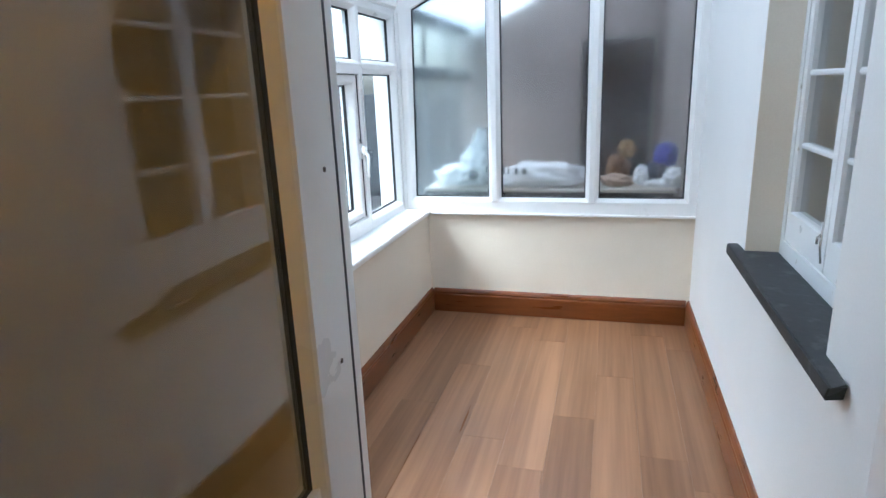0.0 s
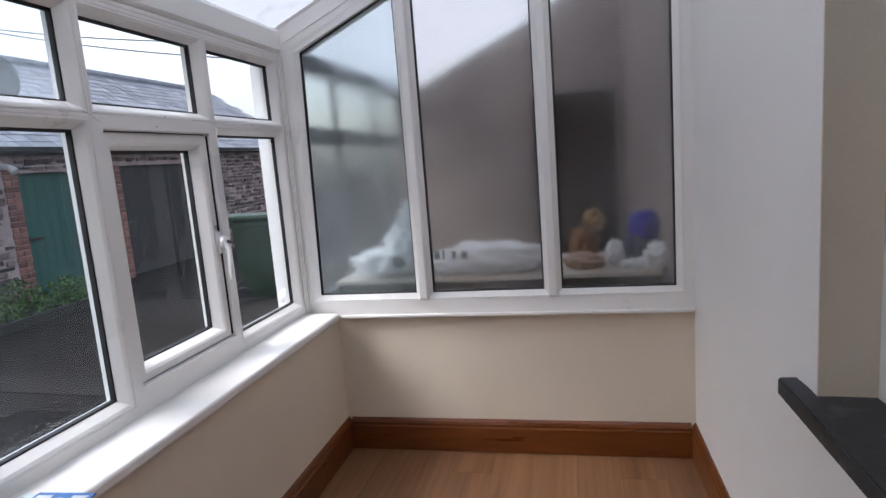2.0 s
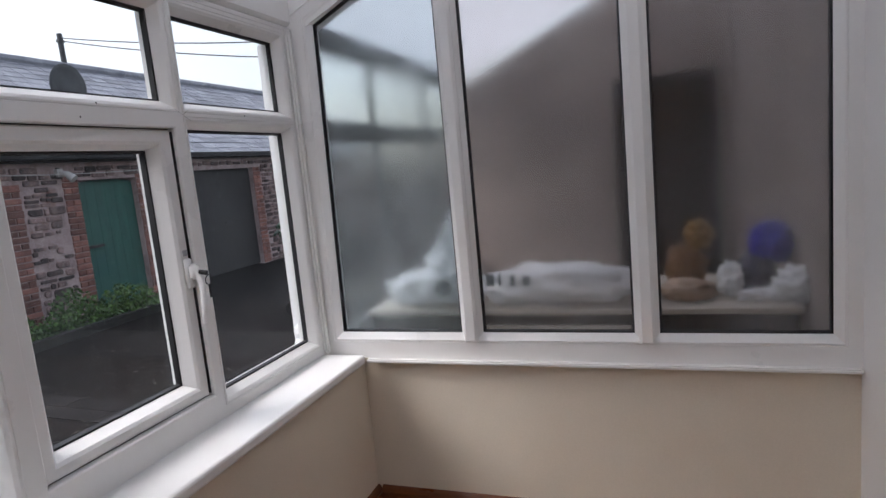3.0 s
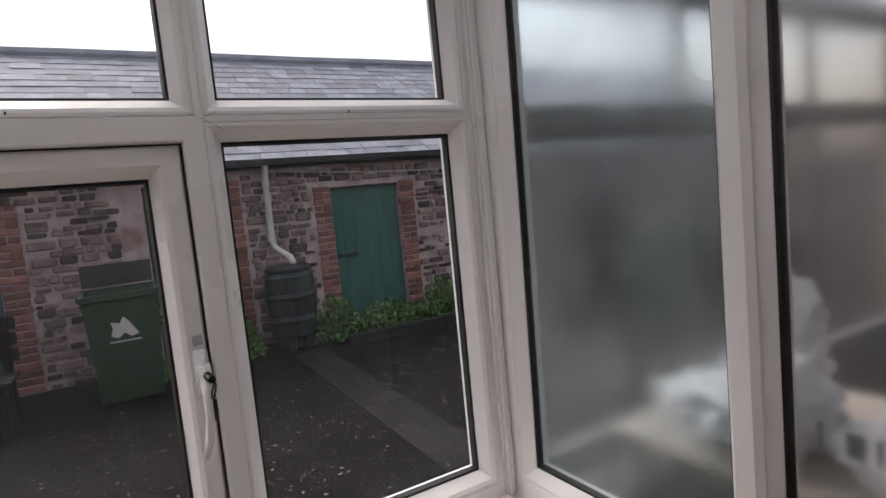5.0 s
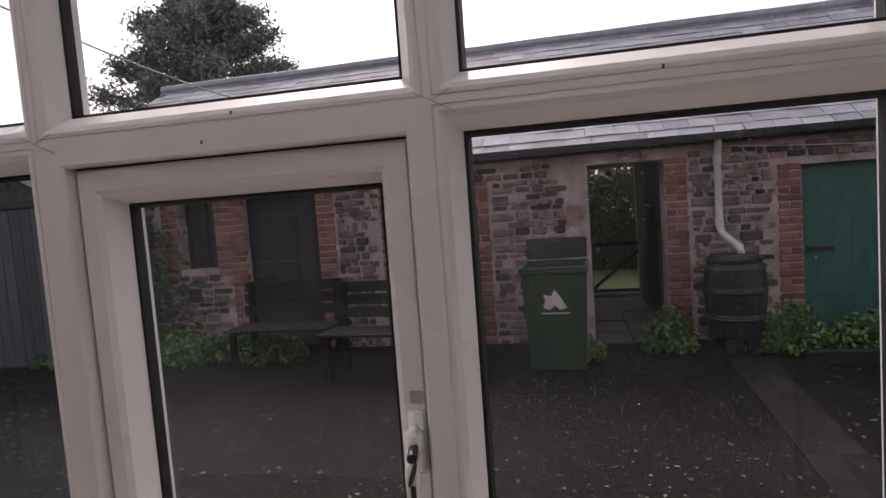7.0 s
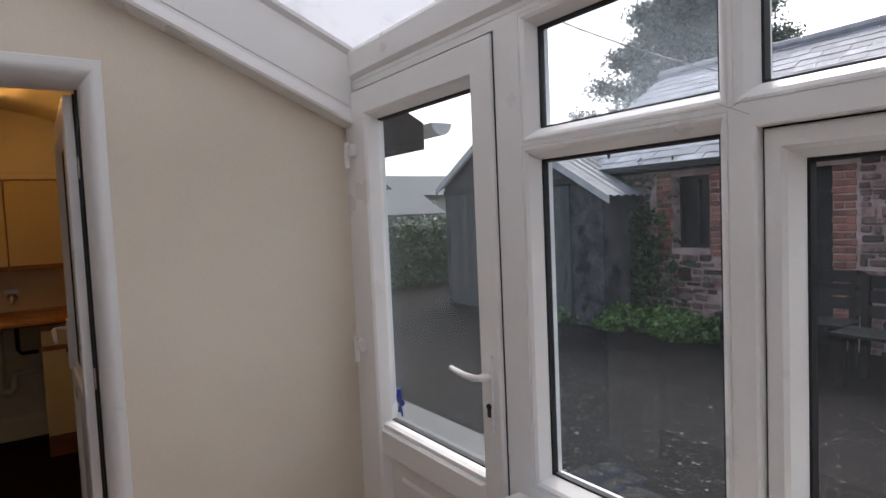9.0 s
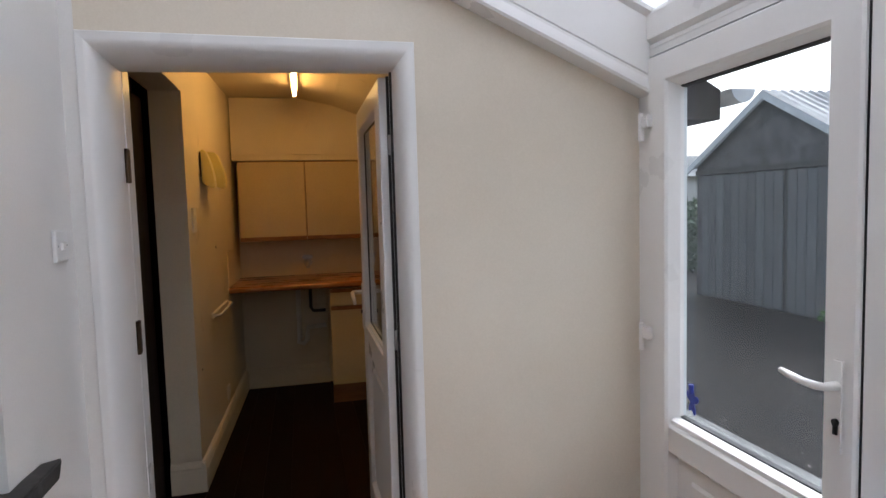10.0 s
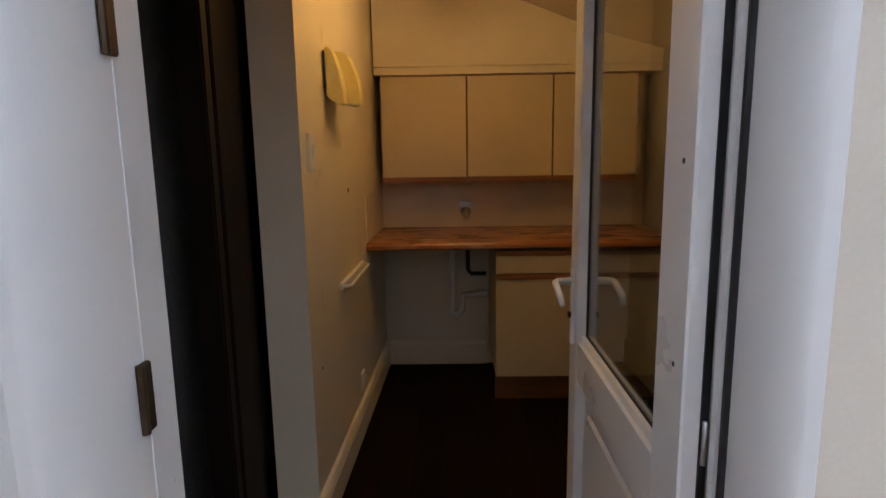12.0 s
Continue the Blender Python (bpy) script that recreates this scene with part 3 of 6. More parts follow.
# rain beads on the outer faces of the panes
g = random.Random(77)
for (u0, u1, v0, v1), n in (((2.10, 2.555, 0.81, 1.62), 120), ((3.254, 3.75, 0.81, 1.62), 700), ((3.254, 3.62, 1.14, 1.62), 2600), ((3.254, 3.75, 1.703, 1.95), 600), ((2.68, 3.165, 1.703, 1.95), 400)):
    bm = bmesh.new()
    made = 0
    while made < n:
        u, v = g.uniform(u0 + 0.01, u1 - 0.01), g.uniform(v0 + 0.01, v1 - 0.01)
        if noise.noise(Vector((u * 7, v * 5, 2.0))) + g.uniform(-0.35, 0.35) < 0.0:
            continue
        made += 1
        q = g.uniform(0.0003, 0.0006) * (1.7 if g.random() < 0.05 else 1.0)
        tall = g.uniform(0.9, 1.5)
        ring = [[(u + q * k * math.cos(a), v + q * tall * k * math.sin(a)) for a in (b * math.pi / 3 for b in range(6))] for k in (1.0, 0.93, 0.55)]
        loops(bm, lay_w, [(ring[0], -0.0064), (ring[1], -0.0064 - q * 0.45), (ring[2], -0.0064 - q * 0.85)])
    drops = part("raindrops", bm, RAIN, win_w, "small rain beads on the pane", smooth=True)
    drops["kind"] = "stuff"
    drops.visible_shadow = False

# end glazing: three tall lights under the slope
win_n = tagged(new("window_2"), "tall white plastic end glazing of three lights fogged by condensation", "window", kind="structure")
for (c0, c1), (g0, g1), glass in zip(((-1.36, -0.734), (-0.734, -0.117), (-0.117, EAST)), ((-1.277, -0.778), (-0.690, -0.160), (-0.073, 0.424)), (MIST_BLUE, MIST_GLASS, MIST_GLASS)):
    light(win_n, lay_n, [(c0, 0.720), (c1, 0.720), (c1, glass_top(c1) + 0.075), (c0, glass_top(c0) + 0.075)], [(g0, 0.824), (g1, 0.824), (g1, glass_top(g1)), (g0 + (0.024 if g0 < -1 else 0.0), glass_top(g0))], glass,
          face=0.030)
bm = bmesh.new()
for u in (-0.734, -0.117):
    slab(bm, lay_n, rect(u - 0.026, u + 0.026, 0.79, glass_top(u) + 0.02), 0.0303, 0.046, chamfer=0.010)
part("mullion_cover", bm, UPVC, win_n)

# corner post, eaves beam, rafters, and the roof sheet
bm = bmesh.new()
box(bm, -1.445, -1.3605, 3.8455, 3.93, 0.70, 2.13, bevel=0.006)
box(bm, -1.36, -1.335, 3.80, 3.828, 0.7395, 2.01, bevel=0.008)
tagged(part("corner_post", bm, UPVC), "white plastic corner post", "post", kind="structure")
bm = bmesh.new()
extrude_profile(bm, [(-1.46, 2.0), (-1.352, 2.0), (-1.352, 2.012), (-1.358, 2.016), (-1.352, 2.020), (-1.340, 2.03), (-1.340, 2.112), (-1.350, 2.128), (-1.46, 2.08)], SOUTH, 3.93, lambda s, p, q: (p, s, q))
tagged(part("eaves_beam", bm, UPVC), "white plastic eaves beam over the side windows", "beam", kind="structure")
bm = bmesh.new()
extrude_profile(bm, [(0.0, -0.287), (0.045, -0.287), (0.050, -0.278), (0.045, -0.262), (0.034, -0.235), (0.034, -0.225), (0.028, -0.222), (0.034, -0.219), (0.034, -0.03), (0.055, -0.015), (0.055, 0.0), (0.0, 0.0)],
                -1.352, EAST, lambda s, p, q: (s, 1.10 + p if p else SOUTH, roof_z(s) + q))
tagged(part("rafter_south", bm, UPVC), "wide white plastic rafter panel sloping along the end wall", "beam", kind="structure")
bm = bmesh.new()
extrude_profile(bm, [(-0.07, -0.16), (0.028, -0.16), (0.028, -0.09), (0.034, -0.085), (0.028, -0.08), (0.028, -0.012), (0.04, 0.0), (-0.07, 0.0)], -1.352, EAST,
                lambda s, p, q: (s, GLASS_N - p, roof_z(s) + 0.001 + q))
tagged(part("rafter_north", bm, UPVC), "white plastic rafter panel sloping over the end glazing", "beam", kind="structure")
bm = bmesh.new()
for y0, y1 in ((SOUTH - 0.1, 3.90), (3.905, 6.4)):
    extrude_profile(bm, [(-1.60, 0.003), (0.52, 0.003), (0.52, 0.019), (-1.60, 0.019)], y0, y1, lambda s, p, q: (p, s, roof_z(p) + q))
tagged(part("ceiling", bm, ROOF_SHEET), "milky polycarbonate lean-to roof", "roof", kind="structure")

# ---- outer door in the side ----
door_1 = tagged(new("door_1"), "white plastic half-glazed outer door, closed, with lever handle", "door", kind="structure")
bm = bmesh.new()
loops(bm, lay_w, [(rect(SOUTH, 2.0, -0.05, 2.0), -0.03), (rect(SOUTH, 2.0, -0.05, 2.0), 0.045), (rect(1.128, 1.958, 0.02, 1.975), 0.045), (rect(1.128, 1.958, 0.02, 1.975), -0.03)], closed=True)
part("door_frame", bm, UPVC, door_1)
leaf = new("leaf")
leaf.parent = door_1
LEAF_O, LEAF_P = rect(1.134, 1.951, 0.03, 1.968), rect(1.245, 1.843, 0.735, 1.853)
bm = bmesh.new()
loops(bm, lay_w, [(LEAF_O, -0.015), (LEAF_O, 0.052), (inset(LEAF_O, 0.006), 0.058), (rect(1.232, 1.869, 0.134, 1.879), 0.058), (rect(1.240, 1.861, 0.142, 1.871), 0.05), (rect(1.255, 1.846, 0.157, 1.856), 0.012),
                  (rect(1.255, 1.846, 0.157, 1.856), -0.015)], closed=True)
slab(bm, lay_w, rect(1.2455, 1.8555, 0.615, 0.712), -0.015, 0.0575, chamfer=0.008)
loops(bm, lay_w, [(rect(1.25, 1.85, 0.704, 0.733), -0.01), (rect(1.25, 1.85, 0.704, 0.733), 0.03), (rect(1.25, 1.85, 0.704, 0.726), 0.044)])
part("leaf_frame", bm, UPVC, leaf)
bm = bmesh.new()
slab(bm, lay_w, rect(1.25, 1.85, 0.15, 0.62), -0.012, 0.018)
slab(bm, lay_w, rect(1.33, 1.77, 0.23, 0.54), 0.018, 0.028, chamfer=0.009)
part("panel", bm, UPVC, leaf)
bm = bmesh.new()
loops(bm, lay_w, [(inset(LEAF_P, -0.008), -0.008), (inset(LEAF_P, -0.008), 0.012), (inset(LEAF_P, 0.002), 0.010), (inset(LEAF_P, 0.005), -0.008)], closed=True)
loops(bm, lay_w, [(inset(LEAF_O, -0.003), 0.01), (inset(LEAF_O, -0.003), 0.045), (inset(LEAF_O, -0.0005), 0.045), (inset(LEAF_O, -0.0005), 0.01)], closed=True)
part("gasket", bm, RUBBER, leaf, "black rubber gasket")
bm = bmesh.new()
slab(bm, lay_w, inset(LEAF_P, -0.002), -0.006, 0.0)
part("pane", bm, HAZE_GLASS, leaf).visible_shadow = False
bm = bmesh.new()
box(bm, -1.3415, -1.333, 1.896, 1.926, 0.88, 1.105, bevel=0.004)
part("handle_plate", bm, UPVC, leaf, "white handle plate")
bm = bmesh.new()
tube(bm, [(-1.334, 1.911, 1.043), (-1.298, 1.911, 1.043), (-1.290, 1.895, 1.043), (-1.290, 1.86, 1.043), (-1.290, 1.82, 1.048), (-1.292, 1.790, 1.053)], [0.011, 0.010, 0.010, 0.009, 0.009, 0.007], 10)
part("handle", bm, UPVC, leaf, "white lever handle", smooth=True)
bm = bmesh.new()
tube(bm, [(-1.336, 1.911, 0.957), (-1.327, 1.911, 0.957)], 0.0085, 12)
box(bm, -1.334, -1.328, 1.906, 1.916, 0.928, 0.955)
part("lock_cylinder", bm, BLACK, leaf)
for z in (0.28, 1.012, 1.752):
    bm = bmesh.new()
    box(bm, -1.342, -1.318, 1.118, 1.168, z - 0.022, z + 0.022, bevel=0.004)
    tube(bm, [(-1.322, 1.126, z - 0.065), (-1.322, 1.126, z + 0.03)], 0.010, 10)
    part("hinge", bm, UPVC, leaf, "white plastic butt hinge")
# blue shape stuck to the door's pane
bm = bmesh.new()
ring = [(0.026 + 0.011 * math.sin(5 * a + 0.6) + 0.006 * math.sin(3 * a), a) for a in (k * math.pi / 16 for k in range(32))]
slab(bm, lay_w, [(1.305 + 0.8 * r * math.cos(a), 0.805 + 1.35 * r * math.sin(a)) for r, a in ring], 0.0005, 0.002)
tube(bm, [(-1.397, 1.302, 0.83), (-1.397, 1.302, 0.862)], 0.009, 8)
tagged(part("window_sticker", bm, BLUE_FILM), "small blue lobed sticker on the door glass", "sticker")

# ---- house window in its recess ----
tagged(new("window_3"), "old white painted casement window with glazing bars in a recess", "window", kind="structure")
win_e = bpy.data.objects["window_3"]
bm = bmesh.new()
loops(bm, lay_e, [(rect(1.546, 2.489, 0.872, 2.119), -0.06), (rect(1.546, 2.489, 0.872, 2.119), 0.0), (rect(1.584, 2.452, 0.932, 2.075), 0.0), (rect(1.584, 2.452, 0.932, 2.075), -0.06)], closed=True)
part("window_frame", bm, GLOSS_WHITE, win_e)
for a, b in ((1.586, 2.0165), (2.0195, 2.450)):
    case = new("casement")
    case.parent = win_e
    bm = bmesh.new()
    o, i = rect(a, b, 0.934, 2.073), rect(a + 0.045, b - 0.045, 1.05, 2.03)
    loops(bm, lay_e, [(o, -0.05), (o, -0.006), (inset(o, 0.003), -0.003), (inset(i, -0.004), -0.003), (i, -0.014), (i, -0.05)], closed=True)
    part("casement_frame", bm, GLOSS_WHITE, case)
    rows = [1.05, 1.287, 1.534, 1.781, 2.03]
    for z in rows[1:-1]:
        bm = bmesh.new()
        slab(bm, lay_e, rect(a + 0.044, b - 0.044, z - 0.010, z + 0.010), -0.045, -0.010, chamfer=0.006)
        part("glazing_bar", bm, GLOSS_WHITE, case)
    for z0, z1 in zip(rows, rows[1:]):
        bm = bmesh.new()
        slab(bm, lay_e, rect(a + 0.043, b - 0.043, z0 - 0.002, z1 + 0.002), -0.034, -0.030)
        part("pane", bm, OLD_GLASS, case).visible_shadow = False
bm = bmesh.new()
tube(bm, [(0.613, 2.018, 0.97), (0.607, 2.018, 1.02), (0.607, 2.018, 1.10)], 0.0035, 8)
tube(bm, [(0.605, 2.018, 1.06), (0.597, 2.020, 1.05), (0.597, 2.021, 1.03)], 0.0035, 8)
part("window_fastener", bm, CHROME, win_e, "worn metal casement fastener", smooth=True)
# slate slab with a chipped end
bm = bmesh.new()
slab(bm, lambda u, v, d: (u, v, d), [(0.4555, 1.385), (0.4995, 1.385), (0.4995, 1.5505), (0.6195, 1.5505), (0.6195, 2.4845), (0.4995, 2.4845), (0.4995, 2.604), (0.4555, 2.604)], 0.832, 0.876)
bmesh.ops.bevel(bm, geom=bm.edges[:], offset=0.004, segments=2, affect="EDGES", clamp_overlap=True)
for v in bm.verts:
    if v.co.y < 1.42:
        n = noise.noise(v.co * 40)
        v.co.y += 0.03 * n + (0.018 if v.co.z < 0.85 else 0)
        v.co.x += 0.008 * noise.noise(v.co * 55 + Vector((5, 0, 0)))
    v.co.z += 0.002 * noise.noise(v.co * 9)
tagged(part("slate_sill", bm, SLATE_SILL), "dark grey slate window sill with a chipped end", "window sill", kind="structure")
# room behind it, its dimness put into the dark wall colour
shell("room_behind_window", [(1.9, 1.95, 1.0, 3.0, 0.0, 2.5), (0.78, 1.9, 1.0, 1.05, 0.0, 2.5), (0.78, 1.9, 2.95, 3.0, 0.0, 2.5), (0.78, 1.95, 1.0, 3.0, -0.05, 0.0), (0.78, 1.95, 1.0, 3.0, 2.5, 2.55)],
      ROOM_SHADE, "room behind the house window, its dimness put into dark walls", "room")


def curtain(y0, y1, x, material, label):
    bm = bmesh.new()
    n = 40
    rows = [[bm.verts.new((x + 0.02 * math.sin(s * 1.7) + 0.006 * math.sin(s * 5.1), y0 + (y1 - y0) * s / n, z)) for s in range(n + 1)] for z in (0.7, 1.4, 2.2)]
    for p, q in zip(rows, rows[1:]):
        for k in range(n):
            bm.faces.new((p[k], p[k + 1], q[k + 1], q[k]))
    bmesh.ops.solidify(bm, geom=bm.faces[:], thickness=0.004)
    return tagged(part("curtain", bm, material, smooth=True), label, "curtain")


curtain(1.50, 1.78, 0.84, CURTAIN, "pale grey curtain hanging behind the house window")
curtain(2.02, 2.26, 0.84, CURTAIN, "pale grey curtain hanging behind the house window")
curtain(2.28, 2.55, 0.86, CURTAIN_BROWN, "dark brown curtain hanging behind the house window")

# light switch on the house wall
sw = thing("light_switch", "white plastic light switch on the painted wall", "switch", (0.498, 1.178, 1.40))
bm = bmesh.new()
slab(bm, lambda u, v, d: (-d, u, v), rect(-0.043, 0.043, -0.043, 0.043), 0.0, 0.010, chamfer=0.003)
part("plate", bm, UPVC, sw)
bm = bmesh.new()
slab(bm, lambda u, v, d: (-d, u, v), rect(-0.014, 0.014, -0.012, 0.010), 0.0102, 0.016, chamfer=0.003)
part("rocker", bm, UPVC, sw)
for u in (-0.030, 0.030):
    bm = bmesh.new()
    tube(bm, [(-0.0102, u, 0), (-0.0115, u, 0)], 0.003, 8)
    part("screw", bm, CHROME, sw)

# leaflets on the window board
def leaflet(y, x, turn, w, h, main, label, blocks, rise=0.0):
    ob = thing("leaflet", label, "leaflet", (x, y, 0.7395 + rise), group="leaflets on the window board")
    ob.rotation_euler = (0, 0, radians(turn))
    bm = bmesh.new()
    box(bm, -w / 2, w / 2, -h / 2, h / 2, 0, 0.003)
    part("cover", bm, main, ob)
    for k, (a, b, c, d, m) in enumerate(blocks):
        bm = bmesh.new()
        box(bm, a * w, b * w, c * h, d * h, 0.0031, 0.0036)
        part("printed_block", bm, m, ob)
    return ob


lf = leaflet(2.105, -1.205, 4, 0.15, 0.15, PAPER_BLUE, "blue and white printed leaflet lying on the window board",
             [(-0.44, -0.18, 0.1, 0.42, PAPER_PALE), (0.18, 0.44, 0.05, 0.42, PAPER_PALE), (-0.44, 0.0, -0.42, -0.28, PAPER_PALE), (0.1, 0.4, -0.4, -0.1, PAPER_PALE)], 0.004)
bm = bmesh.new()
tube(bm, [(0.0, 0.03, 0.0031), (0.0, 0.03, 0.0044)], 0.022, 20)
part("printed_disc", bm, PAPER_CREAM, lf)
leaflet(2.10, -1.285, -9, 0.10, 0.145, PAPER_PALE, "pale printed leaflet under a blue one", [(-0.4, 0.4, -0.1, 0.35, PAPER_BLUE), (-0.4, 0.2, -0.4, -0.3, PAPER_BLUE)])

# ---- doorway and inner door ----
frame_s = tagged(new("door_2"), "white framed doorway with a plastic half-glazed door standing open", "door", kind="structure")
bm = bmesh.new()
FR = [(-0.5345, -0.05), (-0.5345, 2.0145), (0.4595, 2.0145), (0.4595, -0.05)]
prof = [(0.0, -0.19), (0.0, 0.004), (0.04, 0.006)] + [(0.28 + 0.72 * math.sin(k * math.pi / 40), 0.005 - 0.103 * (1 - math.cos(k * math.pi / 40))) for k in range(21)] + [(1.0, -0.125), (0.55, -0.125), (0.55, -0.19)]
rows = []
for (x, z), (sx, sz, deep) in zip(FR, ((0.062, 0, 1.0), (0.062, -0.075, 1.0), (-0.069, -0.075, 1.5), (-0.069, 0, 1.5))):
    rows.append([bm.verts.new((x + sx * p, SOUTH + max(q * deep, -0.199), z + sz * p)) for p, q in prof])
for p, q in zip(rows, rows[1:]):
    for k in range(len(prof)):
        bm.faces.new((p[k], p[(k + 1) % len(prof)], q[(k + 1) % len(prof)], q[k]))
bm.faces.new(rows[0])
bm.faces.new(rows[-1][::-1])
part("door_frame", bm, UPVC, frame_s)
bm = bmesh.new()
box(bm, -0.476, -0.4645, 0.955, 0.9635, 0.0, 1.94)
part("gasket", bm, RUBBER, frame_s, "black rubber draught strip")
bm = bmesh.new()
box(bm, -0.52, -0.470, 0.912, 0.934, 0.0, 1.94, bevel=0.002)
part("jamb_strip", bm, UPVC, frame_s)
bm = bmesh.new()
box(bm, 0.3885, 0.398, 0.866, 0.8725, 0.0, 1.94)
part("jamb_strip", bm, GLOSS_WHITE, frame_s)
for z in (0.35, 1.075, 1.637):
    bm = bmesh.new()
    box(bm, 0.380, 0.3905, 0.868, 0.894, z - 0.055, z + 0.055, bevel=0.002)
    tube(bm, [(0.384, 0.895, z - 0.055), (0.384, 0.895, z + 0.055)], 0.007, 8)
    part("old_hinge", bm, BRONZE, frame_s, "dark old brass hinge left on the frame")

# the leaf, built shut along x and turned open about its hinge
leaf2 = new("leaf")
leaf2.parent = frame_s
leaf2.matrix_local = pose(-0.468, 0.895, 0.0, 0, 0, -90)


def lay_l(u, v, d):
    return (u, d, v)


O2, P2 = rect(0.0, 0.830, 0.012, 1.935), rect(0.143, 0.717, 0.930, 1.825)
bm = bmesh.new()
R0, R1 = rect(0.126, 0.734, 0.13, 1.842), rect(0.140, 0.720, 0.144, 1.828)
loops(bm, lay_l, [(O2, -0.030), (inset(O2, 0.004), -0.034), (inset(R0, -0.006), -0.034), (R0, -0.030), (R1, -0.012), (R1, 0.012), (R0, 0.030), (inset(R0, -0.006), 0.034), (inset(O2, 0.004), 0.034), (O2, 0.030)], closed=True)
slab(bm, lay_l, rect(0.1305, 0.7295, 0.800, 0.909), -0.032, 0.032)
slab(bm, lay_l, rect(0.131, 0.729, 0.9095, 0.929), -0.022, 0.022)
part("leaf_frame", bm, UPVC, leaf2)
bm = bmesh.new()
slab(bm, lay_l, rect(0.131, 0.729, 0.135, 0.802), -0.012, 0.012)
slab(bm, lay_l, rect(0.20, 0.66, 0.21, 0.73), 0.012, 0.020, chamfer=0.007)
slab(bm, lambda u, v, d: (u, -d, v), rect(0.20, 0.66, 0.21, 0.73), 0.012, 0.020, chamfer=0.007)
part("panel", bm, UPVC, leaf2)
bm = bmesh.new()
loops(bm, lay_l, [(inset(P2, -0.008), -0.014), (inset(P2, -0.008), 0.014), (inset(P2, 0.004), 0.010), (inset(P2, 0.004), -0.010)], closed=True)
loops(bm, lay_l, [(inset(O2, -0.004), -0.006), (inset(O2, -0.004), 0.006), (inset(O2, 0.001), 0.006), (inset(O2, 0.001), -0.006)], closed=True)
part("gasket", bm, RUBBER, leaf2, "black rubber gasket")
bm = bmesh.new()
slab(bm, lay_l, inset(P2, -0.002), -0.009, 0.009)
part("pane", bm, DOOR_GLASS, leaf2).visible_shadow = False
for s in (-1, 1):
    bm = bmesh.new()
    box(bm, 0.768, 0.796, *sorted((s * 0.0345, s * 0.043)), 0.89, 1.115, bevel=0.003)
    part("handle_plate", bm, UPVC, leaf2, "white handle plate")
    bm = bmesh.new()
    tube(bm, [(0.782, s * 0.04, 1.072), (0.782, s * 0.083, 1.072), (0.768, s * 0.090, 1.070), (0.695, s * 0.090, 1.052), (0.675, s * 0.086, 1.030)], [0.011, 0.010, 0.010, 0.009, 0.007], 10)
    part("handle", bm, UPVC, leaf2, "white lever handle", smooth=True)
    bm = bmesh.new()
    tube(bm, [(0.782, s * 0.0432, 0.975), (0.782, s * 0.050, 0.975)], 0.009, 10)
    part("lock_cylinder", bm, BLACK, leaf2)
for z in (1.108, 1.423):
    bm = bmesh.new()
    tube(bm, [(0.042, 0.0335, z), (0.042, 0.0348, z)], 0.0045, 12)
    part("screw_hole", bm, BRONZE, leaf2, "brown screw head in the leaf")
for z in (0.25, 1.0, 1.7):
    bm = bmesh.new()
    tube(bm, [(-0.008, 0.0, z - 0.035), (-0.008, 0.0, z + 0.035)], 0.005, 10)
    part("hinge", bm, CHROME, leaf2, "steel hinge knuckle", smooth=True)

# ---- pantry kitchen beyond ----
PB = -2.11                    # its back wall


def pw(y):
    """The long wall, which runs slightly askew."""
    return 0.415 + 0.0355 * (y + 0.28)


bm = bmesh.new()
slab(bm, lambda u, v, d: (u, v, d), [(pw(PB), PB), (0.57, PB), (0.57, -0.28), (pw(-0.28), -0.28)], -0.16, 2.5)
box(bm, pw(-0.28), 0.57, -0.2798, 0.86, 2.10, 2.5)
tagged(part("pantry_wall_east", bm, PANTRY_PAINT), "cream gloss painted wall with an opening", "wall", kind="structure")
shell("pantry_wall_back", [(-1.35, 0.57, PB - 0.12, PB, -0.16, 2.6)], PANTRY_PAINT, "cream painted back wall", "wall")
shell("pantry_wall_west", [(-1.47, -1.35, PB - 0.12, 0.88, -0.16, 2.6)], PANTRY_SHADE, "side wall coloured grey to stand for dim light", "wall")
shell("pantry_floor", [(-1.4, 1.3, PB, 0.88, -0.2, -0.014)], PANTRY_FLOOR, "near-black boarded floor", "floor")
shell("door_lining", [(0.394, 0.56, 0.775, 0.858, -0.1, 2.10)], GLOSS_WHITE, "white painted lining beside the doorway", "trim")
bm = bmesh.new()
arc = [(-1.4, 1.98), (-1.1, 2.06), (-0.85, 2.14), (-0.62, 2.23), (-0.42, 2.30), (-0.2, 2.345), (0.0, 2.36), (0.6, 2.36)]
extrude_profile(bm, arc + [(0.6, 2.6), (-1.4, 2.6)], PB, 0.88, lambda s, p, q: (p, s, q))
tagged(part("pantry_ceiling", bm, PANTRY_PAINT, smooth=False), "cream ceiling curving down to one side", "ceiling", kind="structure")
# passage walls coloured near-black to stand for the missing light
shell("dark_passage", [(1.25, 1.3, -0.9, 1.0, -0.2, 2.6), (0.57, 1.3, -0.95, -0.9, -0.2, 2.6), (0.5605, 1.3, 0.78, 0.859, -0.2, 2.6), (0.57, 1.3, -0.95, 0.95, 2.5, 2.6)], DARK_WOOD_AND_SHADE, "passage beside the pantry, its unlit dark put into near-black walls", "room")
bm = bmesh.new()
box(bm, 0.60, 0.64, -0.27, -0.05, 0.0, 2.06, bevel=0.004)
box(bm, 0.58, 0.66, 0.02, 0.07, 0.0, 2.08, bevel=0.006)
tagged(part("door_3", bm, DARK_WOOD_AND_SHADE), "dark brown wooden door in the unlit opening", "door", kind="structure")
